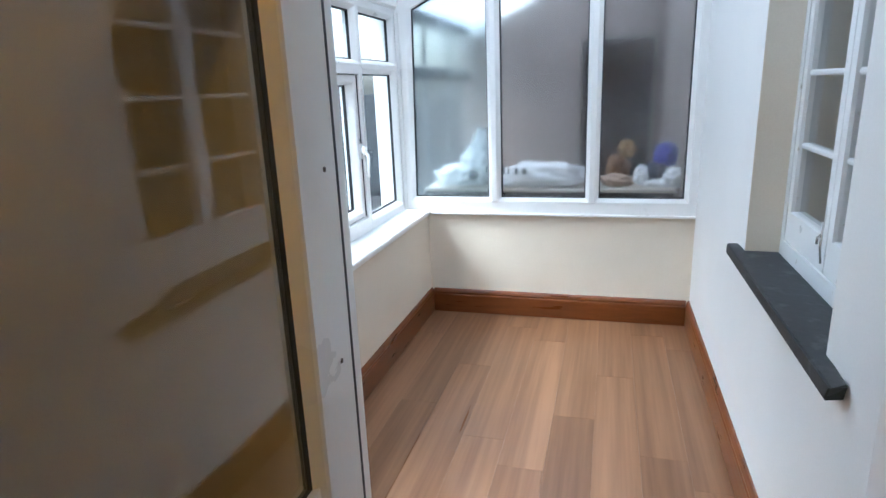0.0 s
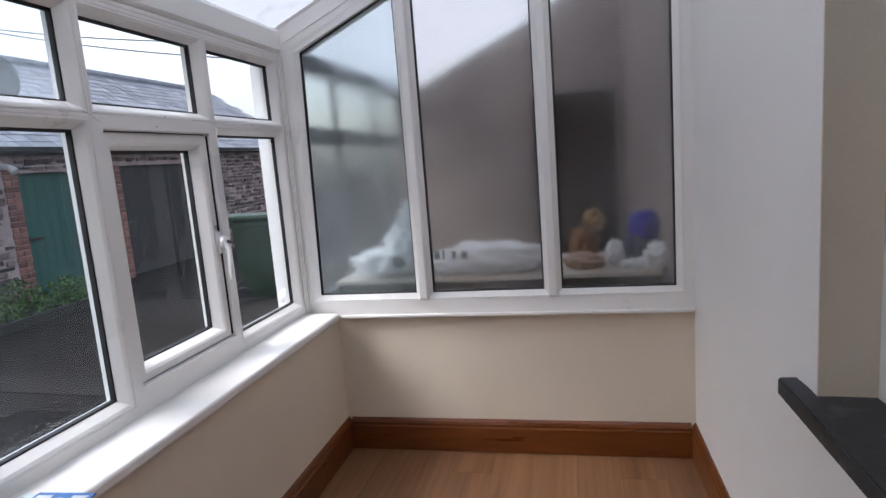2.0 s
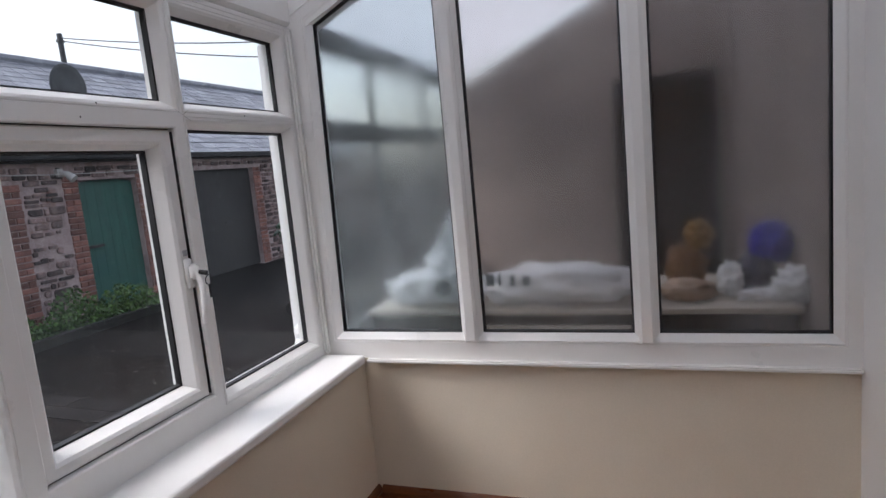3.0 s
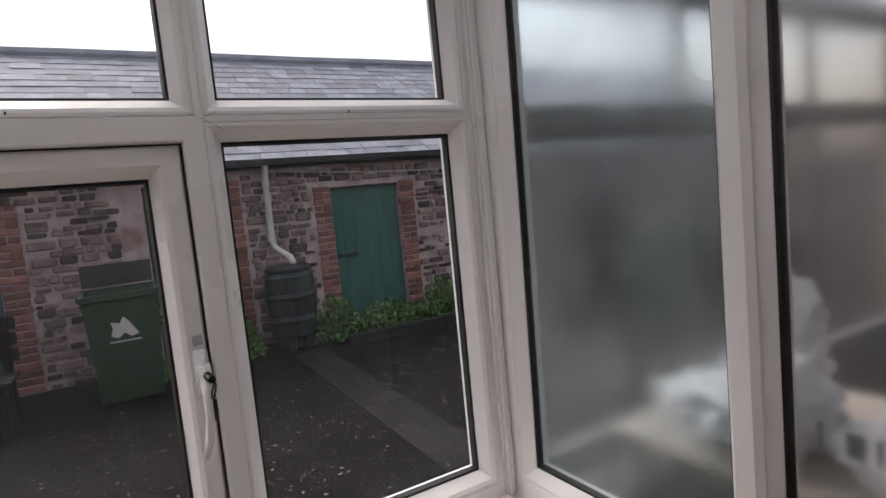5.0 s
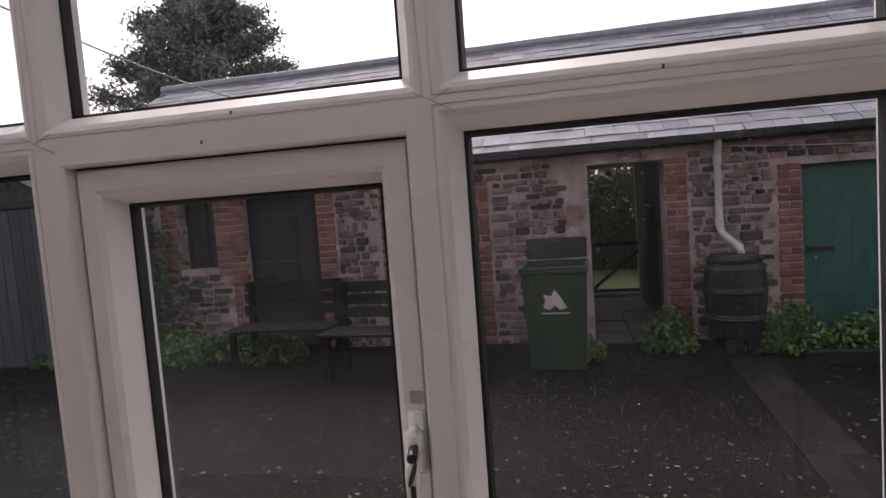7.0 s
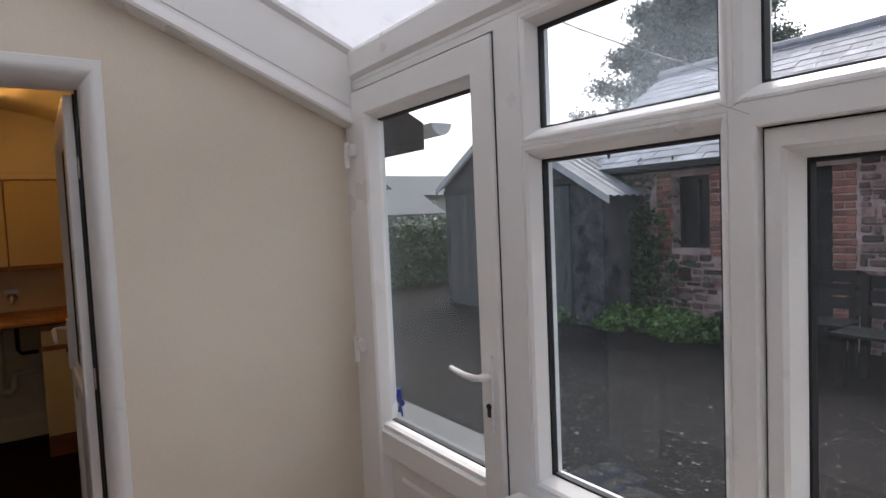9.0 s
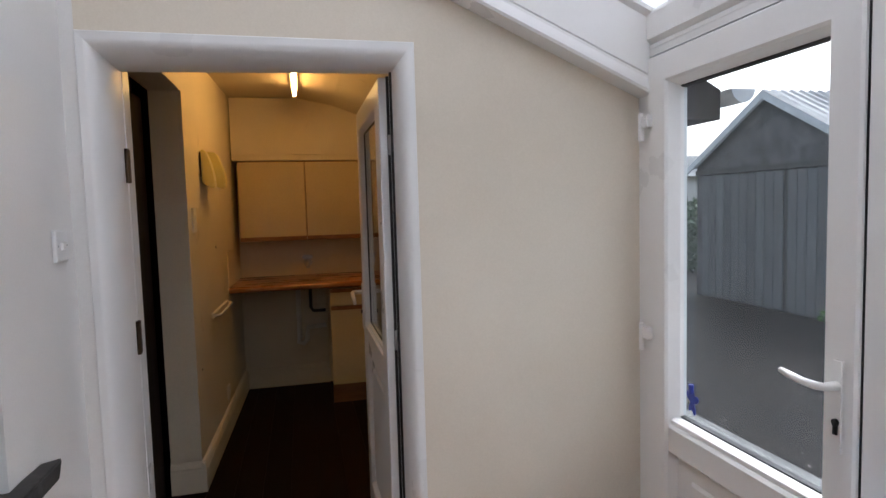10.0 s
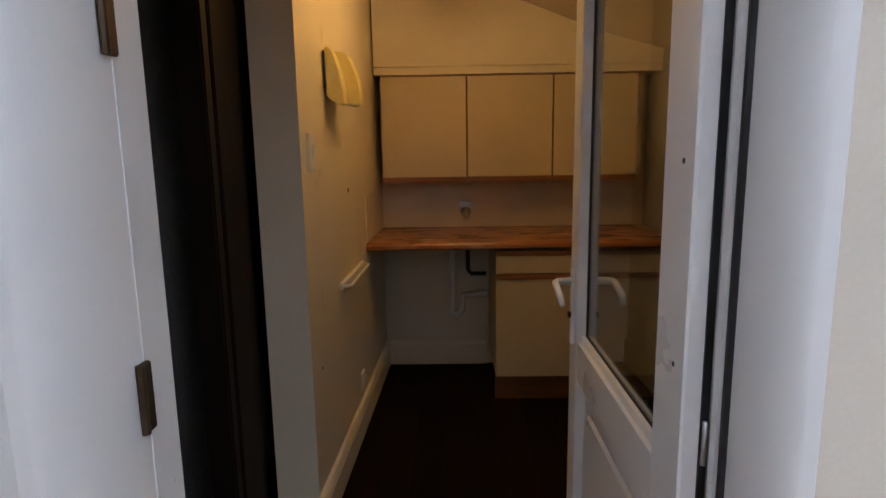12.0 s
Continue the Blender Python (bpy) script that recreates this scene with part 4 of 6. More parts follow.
TALL = [(0, 0.0), (0.022, 0.0), (0.022, 0.115), (0.018, 0.125), (0.020, 0.135), (0.012, 0.155), (0, 0.165)]
skirting("baseboard_pantry_east", PB, -0.26, lambda s, p, q: (pw(s) - p, s, q), "cream painted skirting board", PANTRY_PAINT, TALL)
skirting("baseboard_pantry_pier", pw(-0.28) - 0.022, 0.57, lambda s, p, q: (s, -0.28 + p, q + 0.0005), "cream painted skirting board", PANTRY_PAINT, TALL)
skirting("baseboard_pantry_back", -0.32, pw(PB) - 0.023, lambda s, p, q: (s, PB + p, q), "cream painted skirting board", PANTRY_PAINT, TALL)

# worktop, base units, wall units, tiles
bm = bmesh.new()
extrude_profile(bm, [(PB + 0.001, 0.892), (-1.46, 0.892), (-1.448, 0.896), (-1.440, 0.904), (-1.440, 0.923), (-1.448, 0.931), (-1.46, 0.935), (PB + 0.001, 0.935)], -1.345, pw(-1.44) - 0.001, lambda s, p, q: (s, p, q))
tagged(part("worktop", bm, WORKTOP), "brown wood-effect worktop along the back wall", "worktop")


def base_unit(x0, x1):
    ob = thing("base_unit", "cream base cabinet with wooden grip strips under the worktop", "cabinet", ((x0 + x1) / 2, -1.78, -0.014), group="base units")
    w = (x1 - x0) / 2
    bm = bmesh.new()
    box(bm, -w + 0.002, w - 0.002, -0.30, 0.298, 0.164, 0.898)
    part("body", bm, CAB_WHITE, ob)
    bm = bmesh.new()
    box(bm, -w + 0.002, w - 0.002, 0.24, 0.258, 0.0, 0.164)
    part("plinth", bm, CAB_WOOD, ob, "brown wooden plinth")
    bm = bmesh.new()
    box(bm, -w + 0.003, w - 0.003, 0.299, 0.317, 0.170, 0.735, bevel=0.002)
    d = part("door", bm, CAB_WHITE, ob)
    bm = bmesh.new()
    box(bm, -w + 0.003, w - 0.003, 0.299, 0.325, 0.7355, 0.765, bevel=0.004)
    part("grip_strip", bm, CAB_WOOD, d, "brown wooden grip strip")
    bm = bmesh.new()
    box(bm, -w + 0.003, w - 0.003, 0.299, 0.317, 0.770, 0.868, bevel=0.002)
    d = part("drawer", bm, CAB_WHITE, ob)
    bm = bmesh.new()
    box(bm, -w + 0.003, w - 0.003, 0.299, 0.325, 0.8685, 0.895, bevel=0.004)
    part("grip_strip", bm, CAB_WOOD, d, "brown wooden grip strip")


base_unit(-0.836, -0.336)
base_unit(-1.338, -0.838)


def wall_unit(x0, x1):
    ob = thing("wall_unit", "cream wall cabinet with a brown wooden strip along its foot", "cabinet", ((x0 + x1) / 2, PB + 0.001, 1.240), group="wall units")
    w = (x1 - x0) / 2
    bm = bmesh.new()
    box(bm, -w, w, 0.0, 0.255, 0.0, 0.625)
    part("body", bm, CAB_WOOD, ob)
    bm = bmesh.new()
    box(bm, -w + 0.003, w - 0.003, 0.256, 0.274, 0.034, 0.616, bevel=0.002)
    d = part("door", bm, CAB_WHITE, ob)
    bm = bmesh.new()
    box(bm, -w + 0.001, w - 0.001, 0.256, 0.282, 0.0, 0.032, bevel=0.004)
    part("grip_strip", bm, CAB_WOOD, d, "brown wooden grip strip")


for k in range(3):
    wall_unit(-0.192 - 0.51 * k, 0.314 - 0.51 * k)
shell("boxing_over_units", [(-1.349, pw(PB) - 0.001, PB, PB + 0.27, 1.915, 2.35), (-1.349, pw(PB) - 0.001, PB, PB + 0.262, 1.8705, 1.9146)], PANTRY_PAINT, "cream boxed-in strip over the wall cabinets", "wall")
shell("splashback", [(-1.349, pw(PB) - 0.001, PB, PB + 0.008, 0.936, 1.238)], TILE_CREAM, "cream tiled splashback", "wall tiles")
bm = bmesh.new()
slab(bm, lambda u, v, d: (pw(u) - d, u, v), rect(-1.75, -1.46, 0.937, 1.20), 0.0, 0.006, chamfer=0.002)
tagged(part("wall_tile", bm, TILE_CREAM), "cream tile patch on the wall over the worktop", "wall tiles", kind="structure")

# water heater control, phone, switch, socket and other small things
ph = thing("wall_telephone", "yellowed plastic telephone hanging on the painted wall", "telephone", (pw(-0.80) + 0.001, -0.74, 1.735))
bm = bmesh.new()
extrude_profile(bm, [(0.0, -0.09), (0.100, -0.115), (0.118, -0.112), (0.122, -0.06), (0.112, 0.0), (0.086, 0.07), (0.074, 0.095), (0.05, 0.10), (0.0, 0.10)], -0.11, -0.001, lambda s, p, q: (-p, s, q))
bmesh.ops.bevel(bm, geom=bm.edges[:], offset=0.006, segments=2, affect="EDGES")
part("base", bm, PHONE, ph)
bm = bmesh.new()
extrude_profile(bm, [(0.006, -0.085), (0.062, -0.118), (0.074, -0.114), (0.072, -0.06), (0.060, 0.01), (0.042, 0.07), (0.026, 0.104), (0.006, 0.106)], 0.0, 0.10, lambda s, p, q: (-p, s, q))
bmesh.ops.bevel(bm, geom=bm.edges[:], offset=0.006, segments=2, affect="EDGES")
part("handset", bm, PHONE, ph)
bm = bmesh.new()
box(bm, -0.0055, 0.0, 0.0, 0.101, -0.05, 0.09)
part("cradle_side", bm, BLACK, ph, "dark side of the cradle")


def wall_plate(name, label, category, y, z, w, h, extra=None):
    ob = thing(name, label, category, (pw(y), y, z))
    bm = bmesh.new()
    slab(bm, lambda u, v, d: (-d, u, v), rect(-w / 2, w / 2, -h / 2, h / 2), 0.0, 0.012, chamfer=0.003)
    part("plate", bm, PIPE_WHITE, ob)
    bm = bmesh.new()
    slab(bm, lambda u, v, d: (-d, u, v), rect(-w / 5, w / 5, -h / 5, h / 5), 0.0122, 0.018, chamfer=0.003)
    part("rocker", bm, PIPE_WHITE, ob)


wall_plate("light_switch", "cream plastic switch by the opening", "switch", -0.40, 1.44, 0.086, 0.13)
wall_plate("wall_socket", "white plastic outlet low on the wall", "socket", -1.19, 0.26, 0.085, 0.085)
for y, z, r in ((-1.03, 1.257, 0.012), (-0.42, 0.62, 0.006), (-1.05, 0.13, 0.006)):
    bm = bmesh.new()
    tube(bm, [(pw(y) + 0.01, y, z), (pw(y) - 0.002, y, z)], r, 10)
    tagged(part("wall_hole", bm, BLACK), "small dark drilled hole in the painted wall", "hole", group="holes in the wall")
rl = thing("towel_rail", "small white towel rail on the painted wall", "rail", (pw(-1.02), -1.02, 0.858))
rl.rotation_euler = (0, 0, -math.atan(0.0355))
bm = bmesh.new()
box(bm, -0.02, 0.0, -0.27, 0.265, -0.016, 0.016, bevel=0.004)
part("backing", bm, PIPE_WHITE, rl)
bm = bmesh.new()
tube(bm, [(-0.02, -0.25, 0), (-0.045, -0.24, 0), (-0.048, 0.235, 0), (-0.02, 0.245, 0)], 0.008, 8)
part("bar", bm, PIPE_WHITE, rl, smooth=True)
tp = thing("tap", "small chromed tap on the splashback", "tap", (-0.19, PB + 0.008, 1.045))
bm = bmesh.new()
tube(bm, [(0, 0, -0.01), (0, 0.04, -0.01), (0, 0.085, 0.01), (0, 0.105, -0.045)], [0.034, 0.024, 0.018, 0.015], 10)
part("spout", bm, CHROME, tp, smooth=True)
bm = bmesh.new()
box(bm, -0.042, 0.042, 0.020, 0.050, 0.022, 0.058, bevel=0.009)
part("lever", bm, CHROME, tp)
wp = thing("waste_pipe", "pale plastic waste pipes under the worktop", "pipe", (-0.1, PB, 0.0))
bm = bmesh.new()
tube(bm, [(0.0, 0.10, 0.884), (0.0, 0.10, 0.42), (0.01, 0.10, 0.385), (-0.03, 0.10, 0.37), (-0.06, 0.10, 0.40), (-0.07, 0.10, 0.50), (-0.22, 0.10, 0.515)], 0.021, 12)
part("trap", bm, PIPE_WHITE, wp, smooth=True)
bm = bmesh.new()
tube(bm, [(-0.10, 0.05, 0.884), (-0.10, 0.05, 0.66), (-0.12, 0.05, 0.63), (-0.22, 0.05, 0.63)], 0.014, 10)
part("supply_pipe", bm, BLACK, wp, "dark supply pipe", smooth=True)
tl = thing("ceiling_light", "lit fluorescent tube on a white batten under the ceiling", "ceiling light", (-0.145, -0.72, 2.355))
bm = bmesh.new()
box(bm, -0.025, 0.025, -0.62, 0.62, -0.045, 0.0, bevel=0.004)
part("batten", bm, PIPE_WHITE, tl)
for y in (-0.60, 0.60):
    bm = bmesh.new()
    box(bm, -0.014, 0.014, y - 0.012, y + 0.012, -0.09, -0.045, bevel=0.003)
    part("lamp_holder", bm, PIPE_WHITE, tl)
bm = bmesh.new()
tube(bm, [(0, -0.587, -0.074), (0, 0.587, -0.074)], 0.013, 14)
part("tube", bm, TUBE, tl, "glowing tube", smooth=True)

# ---- the bay beyond the fogged glazing ----
GZ0 = -0.05
shell("bay_floor", [(-1.5, EAST, 3.93, 6.4, -0.2, -0.02)], RENDER_GREY, "concrete floor of the next bay", "floor")
bm = bmesh.new()
slab(bm, lambda u, v, d: (u, 6.2 - d, v), [(-1.5, -0.1), (EAST, -0.1), (EAST, roof_z(EAST) - 0.02), (-0.3, 2.52), (-1.5, 1.98)], -0.15, 0.0)
bay_wall = tagged(part("wall_bay_end", bm, WASH_WALL), "mauve-brown washed end wall of the next bay", "wall", kind="structure")
shell("wall_bay_west", [(-1.46, -1.40, 3.94, 6.2, -0.1, 0.75), (-1.46, -1.40, 3.94, 6.2, 1.60, 1.69), (-1.46, -1.40, 3.94, 6.2, 2.0, 2.09), (-1.45, -1.42, 4.65, 4.68, 0.75, 2.0), (-1.45, -1.42, 5.43, 5.46, 0.75, 2.0)],
      RENDER_GREY, "grey painted side frame of the next bay", "wall")
bm = bmesh.new()
box(bm, -1.435, -1.430, 3.94, 6.2, 1.69, 2.0)
tagged(part("bay_fanlight", bm, GLASS), "clear fanlights of the next bay", "glazing", kind="structure").visible_shadow = False
bm = bmesh.new()
box(bm, -1.435, -1.430, 3.94, 6.2, 0.75, 1.60)
tagged(part("bay_side_glazing", bm, GLASS), "clear side panes of the next bay", "glazing", kind="structure").visible_shadow = False
shell("wall_bay_house", [(0.44, 0.498, 3.94, 6.2, -0.1, 2.6)], WASH_WALL, "brown washed house wall in the next bay", "wall")
bd = tagged(new("door_4"), "dark door in the end wall of the next bay", "door", kind="structure")
bm = bmesh.new()
box(bm, -0.25, 0.30, 6.14, 6.199, -0.02, 1.85, bevel=0.004)
part("leaf", bm, DARK_WOOD_AND_SHADE, bd)
bm = bmesh.new()
for a, b, c, d in ((-0.30, -0.251, -0.02, 1.91), (0.301, 0.35, -0.02, 1.91), (-0.251, 0.301, 1.855, 1.91)):
    box(bm, a, b, 6.13, 6.199, c, d)
part("door_frame", bm, TIMBER, bd)

bm = bmesh.new()
box(bm, -1.58, -1.462, 3.935, 3.985, GZ0, 2.0, bevel=0.006)
for k in range(5):
    bmesh.ops.create_icosphere(bm, subdivisions=2, radius=0.045 + 0.008 * math.sin(5 * k), matrix=Matrix.Translation((-1.52 - 0.02 * math.sin(3 * k), 3.925 - 0.012 * k, 0.80 - 0.05 * k)))
tagged(part("render_edge", bm, GLOSS_WHITE), "ragged white rendered edge outside the corner", "trim", kind="structure")
wb = thing("workbench", "pale wooden bench along the fogged glazing of the next bay", "bench", (-0.42, 4.49, -0.02))
bm = bmesh.new()
box(bm, -0.90, 0.84, -0.34, 0.30, 0.823, 0.845, bevel=0.004)
part("top", bm, BENCH_WOOD, wb)
# dark sheet below the top, drawn for the shade under the bench
bm = bmesh.new()
box(bm, -0.88, 0.82, -0.325, -0.305, 0.50, 0.822)
part("rail", bm, DARK_WOOD_AND_SHADE, wb)
bm = bmesh.new()
box(bm, -0.42, 0.24, -0.343, -0.3255, 0.735, 0.778, bevel=0.003)
part("front_batten", bm, BENCH_WOOD, wb, "pale batten along the front")
for x in (-0.86, 0.0, 0.80):
    for y in (-0.30, 0.24):
        bm = bmesh.new()
        box(bm, x - 0.025, x + 0.025, y - 0.004, y + 0.046, 0.0, 0.822)
        part("leg", bm, TIMBER, wb)
BT = 0.826


def blob(bm, centre, size, seed, lumps=0.22, freq=3.0, flat=0.15):
    """A slack bag or bundle: a ball pushed in and out, with a flat foot."""
    made = bmesh.ops.create_icosphere(bm, subdivisions=4, radius=1.0)["verts"]
    off = Vector((seed * 3.1, seed * 1.7, seed * 0.9))
    for v in made:
        d = v.co.normalized()
        r = 1 + lumps * noise.noise(d * freq + off) + 0.35 * lumps * noise.noise(d * freq * 3.3 + off)
        p = Vector((d.x * size[0], d.y * size[1], d.z * size[2])) * r
        p.z = max(p.z, -size[2] * (1 - flat))
        v.co = Vector(centre) + p + Vector((0, 0, size[2] * (1 - flat)))


bag = thing("plastic_sack", "long white plastic sack with grey print lying on the bench", "sack", (-0.56, 4.30, BT), group="sacks on the bench")
bm = bmesh.new()
blob(bm, (0.07, 0, 0), (0.33, 0.13, 0.088), 2, 0.34, 2.6)
blob(bm, (0.20, 0.02, 0.06), (0.15, 0.10, 0.05), 6, 0.35, 2.8)
part("sack_body", bm, SACK, bag, smooth=True)
for k, (w, h) in enumerate(((0.012, 0.05), (0.012, 0.055), (0.035, 0.05), (0.012, 0.05), (0.02, 0.045), (0.03, 0.04))):
    bm = bmesh.new()
    x = -0.30 + 0.052 * k
    slab(bm, lambda u, v, d: (u, -0.137 - d + 0.02 * abs(u + 0.05) * 2, v), rect(x, x + w, 0.10, 0.10 + h), 0.0, 0.002)
    part("printed_bar", bm, SACK_PRINT, bag)
bag = thing("plastic_sack", "crumpled white plastic sack standing on the bench", "sack", (-1.05, 4.30, BT), group="sacks on the bench")
bm = bmesh.new()
blob(bm, (0, 0, 0), (0.19, 0.12, 0.085), 5, 0.55, 3.4)
blob(bm, (0.10, 0.0, 0.04), (0.115, 0.08, 0.13), 8, 0.5, 3.0)
blob(bm, (0.125, 0.02, 0.20), (0.06, 0.05, 0.10), 9, 0.5, 3.0)
part("sack_body", bm, SACK, bag, smooth=True)
bm = bmesh.new()
blob(bm, (0.10, -0.13, 0.06), (0.035, 0.01, 0.035), 4, 0.5)
part("printed_bar", bm, SACK_PRINT, bag, smooth=True)
hat = thing("blue_bundle", "bright blue cloth bundle over a navy one on the bench", "cloth", (0.362, 4.46, BT))
bm = bmesh.new()
blob(bm, (0.0, 0.0, 0.115), (0.084, 0.08, 0.088), 3, 0.16, 2.2)
part("bundle", bm, BLUE_CLOTH, hat, smooth=True)
bm = bmesh.new()
blob(bm, (-0.055, -0.02, 0.0), (0.075, 0.08, 0.085), 7, 0.3)
part("lower_bundle", bm, NAVY_CLOTH, hat, smooth=True)
gl = thing("white_cloth", "crumpled white cloth on the bench", "cloth", (0.365, 4.26, BT))
bm = bmesh.new()
blob(bm, (0.045, 0, 0), (0.075, 0.06, 0.065), 11, 0.6, 3.2)
blob(bm, (-0.06, 0.0, 0.0), (0.085, 0.035, 0.026), 12, 0.5, 3.2)
part("cloth", bm, SACK, gl, smooth=True)
gl = thing("white_cloth", "white cloth heaped on the bench", "cloth", (0.20, 4.36, BT))
bm = bmesh.new()
blob(bm, (0, 0, 0), (0.045, 0.05, 0.07), 15, 0.5, 3.0)
part("cloth", bm, SACK, gl, smooth=True)
gl = thing("brown_bundle", "rust-brown bundle with an ochre top on the bench", "cloth", (0.045, 4.52, BT))
bm = bmesh.new()
blob(bm, (0, 0, 0), (0.075, 0.07, 0.10), 21, 0.45, 2.6)
part("bundle", bm, RUST_CLOTH, gl, smooth=True)
bm = bmesh.new()
blob(bm, (0.055, 0, 0.17), (0.056, 0.055, 0.062), 22, 0.5, 2.8)
part("upper_bundle", bm, YELLOW_CLOTH, gl, "ochre upper part", smooth=True)
gl = thing("tan_cloth", "tan cloth lying folded on the bench", "cloth", (0.04, 4.30, BT))
bm = bmesh.new()
blob(bm, (0, 0, 0), (0.105, 0.07, 0.045), 31, 0.35, 2.4)
part("cloth", bm, TAN_CLOTH, gl, smooth=True)

# ---- yard ----
GZ = -0.05
bm = bmesh.new()
for x0, x1, y0, y1 in ((-200, -1.46, -200, 200), (-1.46, 200, -200, -2.4), (-1.46, 200, 6.4, 200)):
    v = [bm.verts.new(p) for p in ((x0, y0, GZ), (x1, y0, GZ), (x1, y1, GZ), (x0, y1, GZ))]
    bm.faces.new(v)
ground = tagged(part("ground", bm, YARD), "wet dark tarmac yard with scattered leaves", "ground", kind="structure")
shell("house_base", [(0.79, 8.0, -2.3, 6.35, -0.2, 5.0)], RENDER_GREY, "the house beyond the sun room", "house")
shell("pavement", [(-2.78, -1.465, -2.4, 3.93, GZ - 0.05, GZ + 0.03)], CONCRETE, "pale concrete path along the sun room", "pavement", bevel=0.006)

ob_x, eave, ridge_x, ridge_z = -7.0, 2.03, -9.6, 3.76
openings = ((-1.31, -0.80, 0.95, 1.85), (-0.41, 0.52, GZ, 1.83), (1.50, 2.31, GZ, 1.69), (3.58, 4.34, GZ, 1.82), (5.60, 6.52, GZ, 1.66), (7.50, 8.42, GZ, 1.70), (9.30, 11.10, GZ, 1.75))
Y0, Y1 = -3.1, 16.0
shed = thing("outbuilding", "long low stone and brick outbuilding with a slate roof", "outbuilding")
bm = bmesh.new()
ys = sorted({Y0, Y1, *(v for o in openings for v in o[:2])})
for a, b in zip(ys, ys[1:]):
    hit = [o for o in openings if o[0] <= a and b <= o[1]]
    if hit:
        box(bm, ob_x - 0.40, ob_x, a, b, hit[0][3], eave)
        if hit[0][2] > GZ:
            box(bm, ob_x - 0.40, ob_x, a, b, GZ, hit[0][2])
    else:
        box(bm, ob_x - 0.40, ob_x, a, b, GZ, eave)
for a, b in ((Y0, 3.58), (4.34, Y1)):
    box(bm, -9.9, -9.6, a, b, GZ, 2.2)
for y in (Y0, 3.30, 4.34, Y1 - 0.28):
    box(bm, -9.6, ob_x - 0.401, y, y + 0.28, GZ, 2.0)
box(bm, -9.6, ob_x - 0.401, 3.30, 4.62, 1.95, 2.0)
wall = part("wall", bm, MORTAR, shed, "lime mortared rubble wall")
bm = bmesh.new()
slab(bm, lambda u, v, d: (u, Y1 - 0.1 + d, v), [(-9.9, 2.03), (-7.0, 2.03), (-9.6, 3.6)][::-1], 0.0, 0.1)
part("gable", bm, MORTAR, shed)
bm = bmesh.new()
slab(bm, lambda u, v, d: (u, Y0 + d, v), [(-9.9, 2.03), (-7.0, 2.03), (-9.6, 3.6)][::-1], 0.0, 0.1)
part("gable", bm, MORTAR, shed)
tilt = (ridge_z - eave) / (ridge_x - (ob_x + 0.14))


def roof_at(x):
    return eave + 0.01 + tilt * (x - (ob_x + 0.14))


bm = bmesh.new()
extrude_profile(bm, [(ob_x + 0.13, roof_at(ob_x + 0.13) - 0.05), (ridge_x, roof_at(ridge_x) - 0.05), (-12.2, 2.0), (-12.2, 1.96), (ridge_x, roof_at(ridge_x) - 0.09), (ob_x + 0.13, roof_at(ob_x + 0.13) - 0.09)],
                -3.2, Y1, lambda s, p, q: (p, s, q))
roof = part("roof", bm, ROOF_SLATE_FAR, shed, "blue-grey slate roof")
bm = bmesh.new()
tube(bm, [(ridge_x, y, roof_at(ridge_x) - 0.01 + 0.012 * noise.noise(Vector((y * 0.7, 0, 0)))) for y in np.arange(-3.2, Y1 + 0.1, 0.45)], 0.085, 8)
part("ridge", bm, ROOF_SLATE_FAR, shed, "rounded slate ridge")
bm = bmesh.new()
extrude_profile(bm, [(0.0, 0.0), (0.10, 0.0), (0.115, 0.06), (0.105, 0.06), (0.092, 0.012), (0.008, 0.012), (0.0, 0.06)], -3.2, Y1, lambda s, p, q: (ob_x + 0.11 + p, s, 1.965 + q))
part("gutter", bm, GUTTER, shed, "dark gutter along the eaves")
bm = bmesh.new()
box(bm, ob_x + 0.001, ob_x + 0.12, Y0, Y1, 1.93, 1.964)
part("soffit", bm, DARK_WOOD_AND_SHADE, shed)


def plank_door(name, y0, y1, top, material, arch, label, parent):
    """Boards with an arched head, a ledge and strap hinges."""
    ob = new(name)
    ob.parent = parent
    ob["label"] = label
    n = 6
    for k in range(n):
        a, b = y0 + (y1 - y0) * k / n + 0.0004, y0 + (y1 - y0) * (k + 1) / n - 0.0004
        bm = bmesh.new()
        t = [top - arch * (2 * (y - (y0 + y1) / 2) / (y1 - y0)) ** 2 for y in (a, b)]
        slab(bm, lambda u, v, d: (ob_x - 0.12 + d, u, v), [(a, GZ + 0.02), (b, GZ + 0.02), (b, t[1]), (a, t[0])], 0.0, 0.03, chamfer=0.0015)
        part("plank", bm, material, ob)
    for z in (0.35, 1.35):
        bm = bmesh.new()
        box(bm, ob_x - 0.0895, ob_x - 0.082, y0 + 0.03, y1 - 0.25, z, z + 0.04)
        part("strap_hinge", bm, material, ob)
    bm = bmesh.new()
    box(bm, ob_x - 0.0895, ob_x - 0.06, y0 + 0.06, y0 + 0.30, 0.80, 0.84, bevel=0.005)
    part("latch", bm, BLACK, ob)
    return ob


plank_door("door", 1.50, 2.31, 1.69, BLUE_DOOR, 0.10, "blue-grey boarded door with arched head", shed)
plank_door("door", 5.60, 6.52, 1.66, GREEN_DOOR, 0.05, "faded green boarded door", shed)
plank_door("door", 7.50, 8.42, 1.70, GREEN_DOOR, 0.04, "faded green boarded door", shed)
plank_door("door", 9.30, 10.20, 1.75, DARK_DOOR_AND_SHADE, 0.0, "dark weathered boarded door", shed)
plank_door("door", 10.20, 11.10, 1.75, DARK_DOOR_AND_SHADE, 0.0, "dark weathered boarded door", shed)
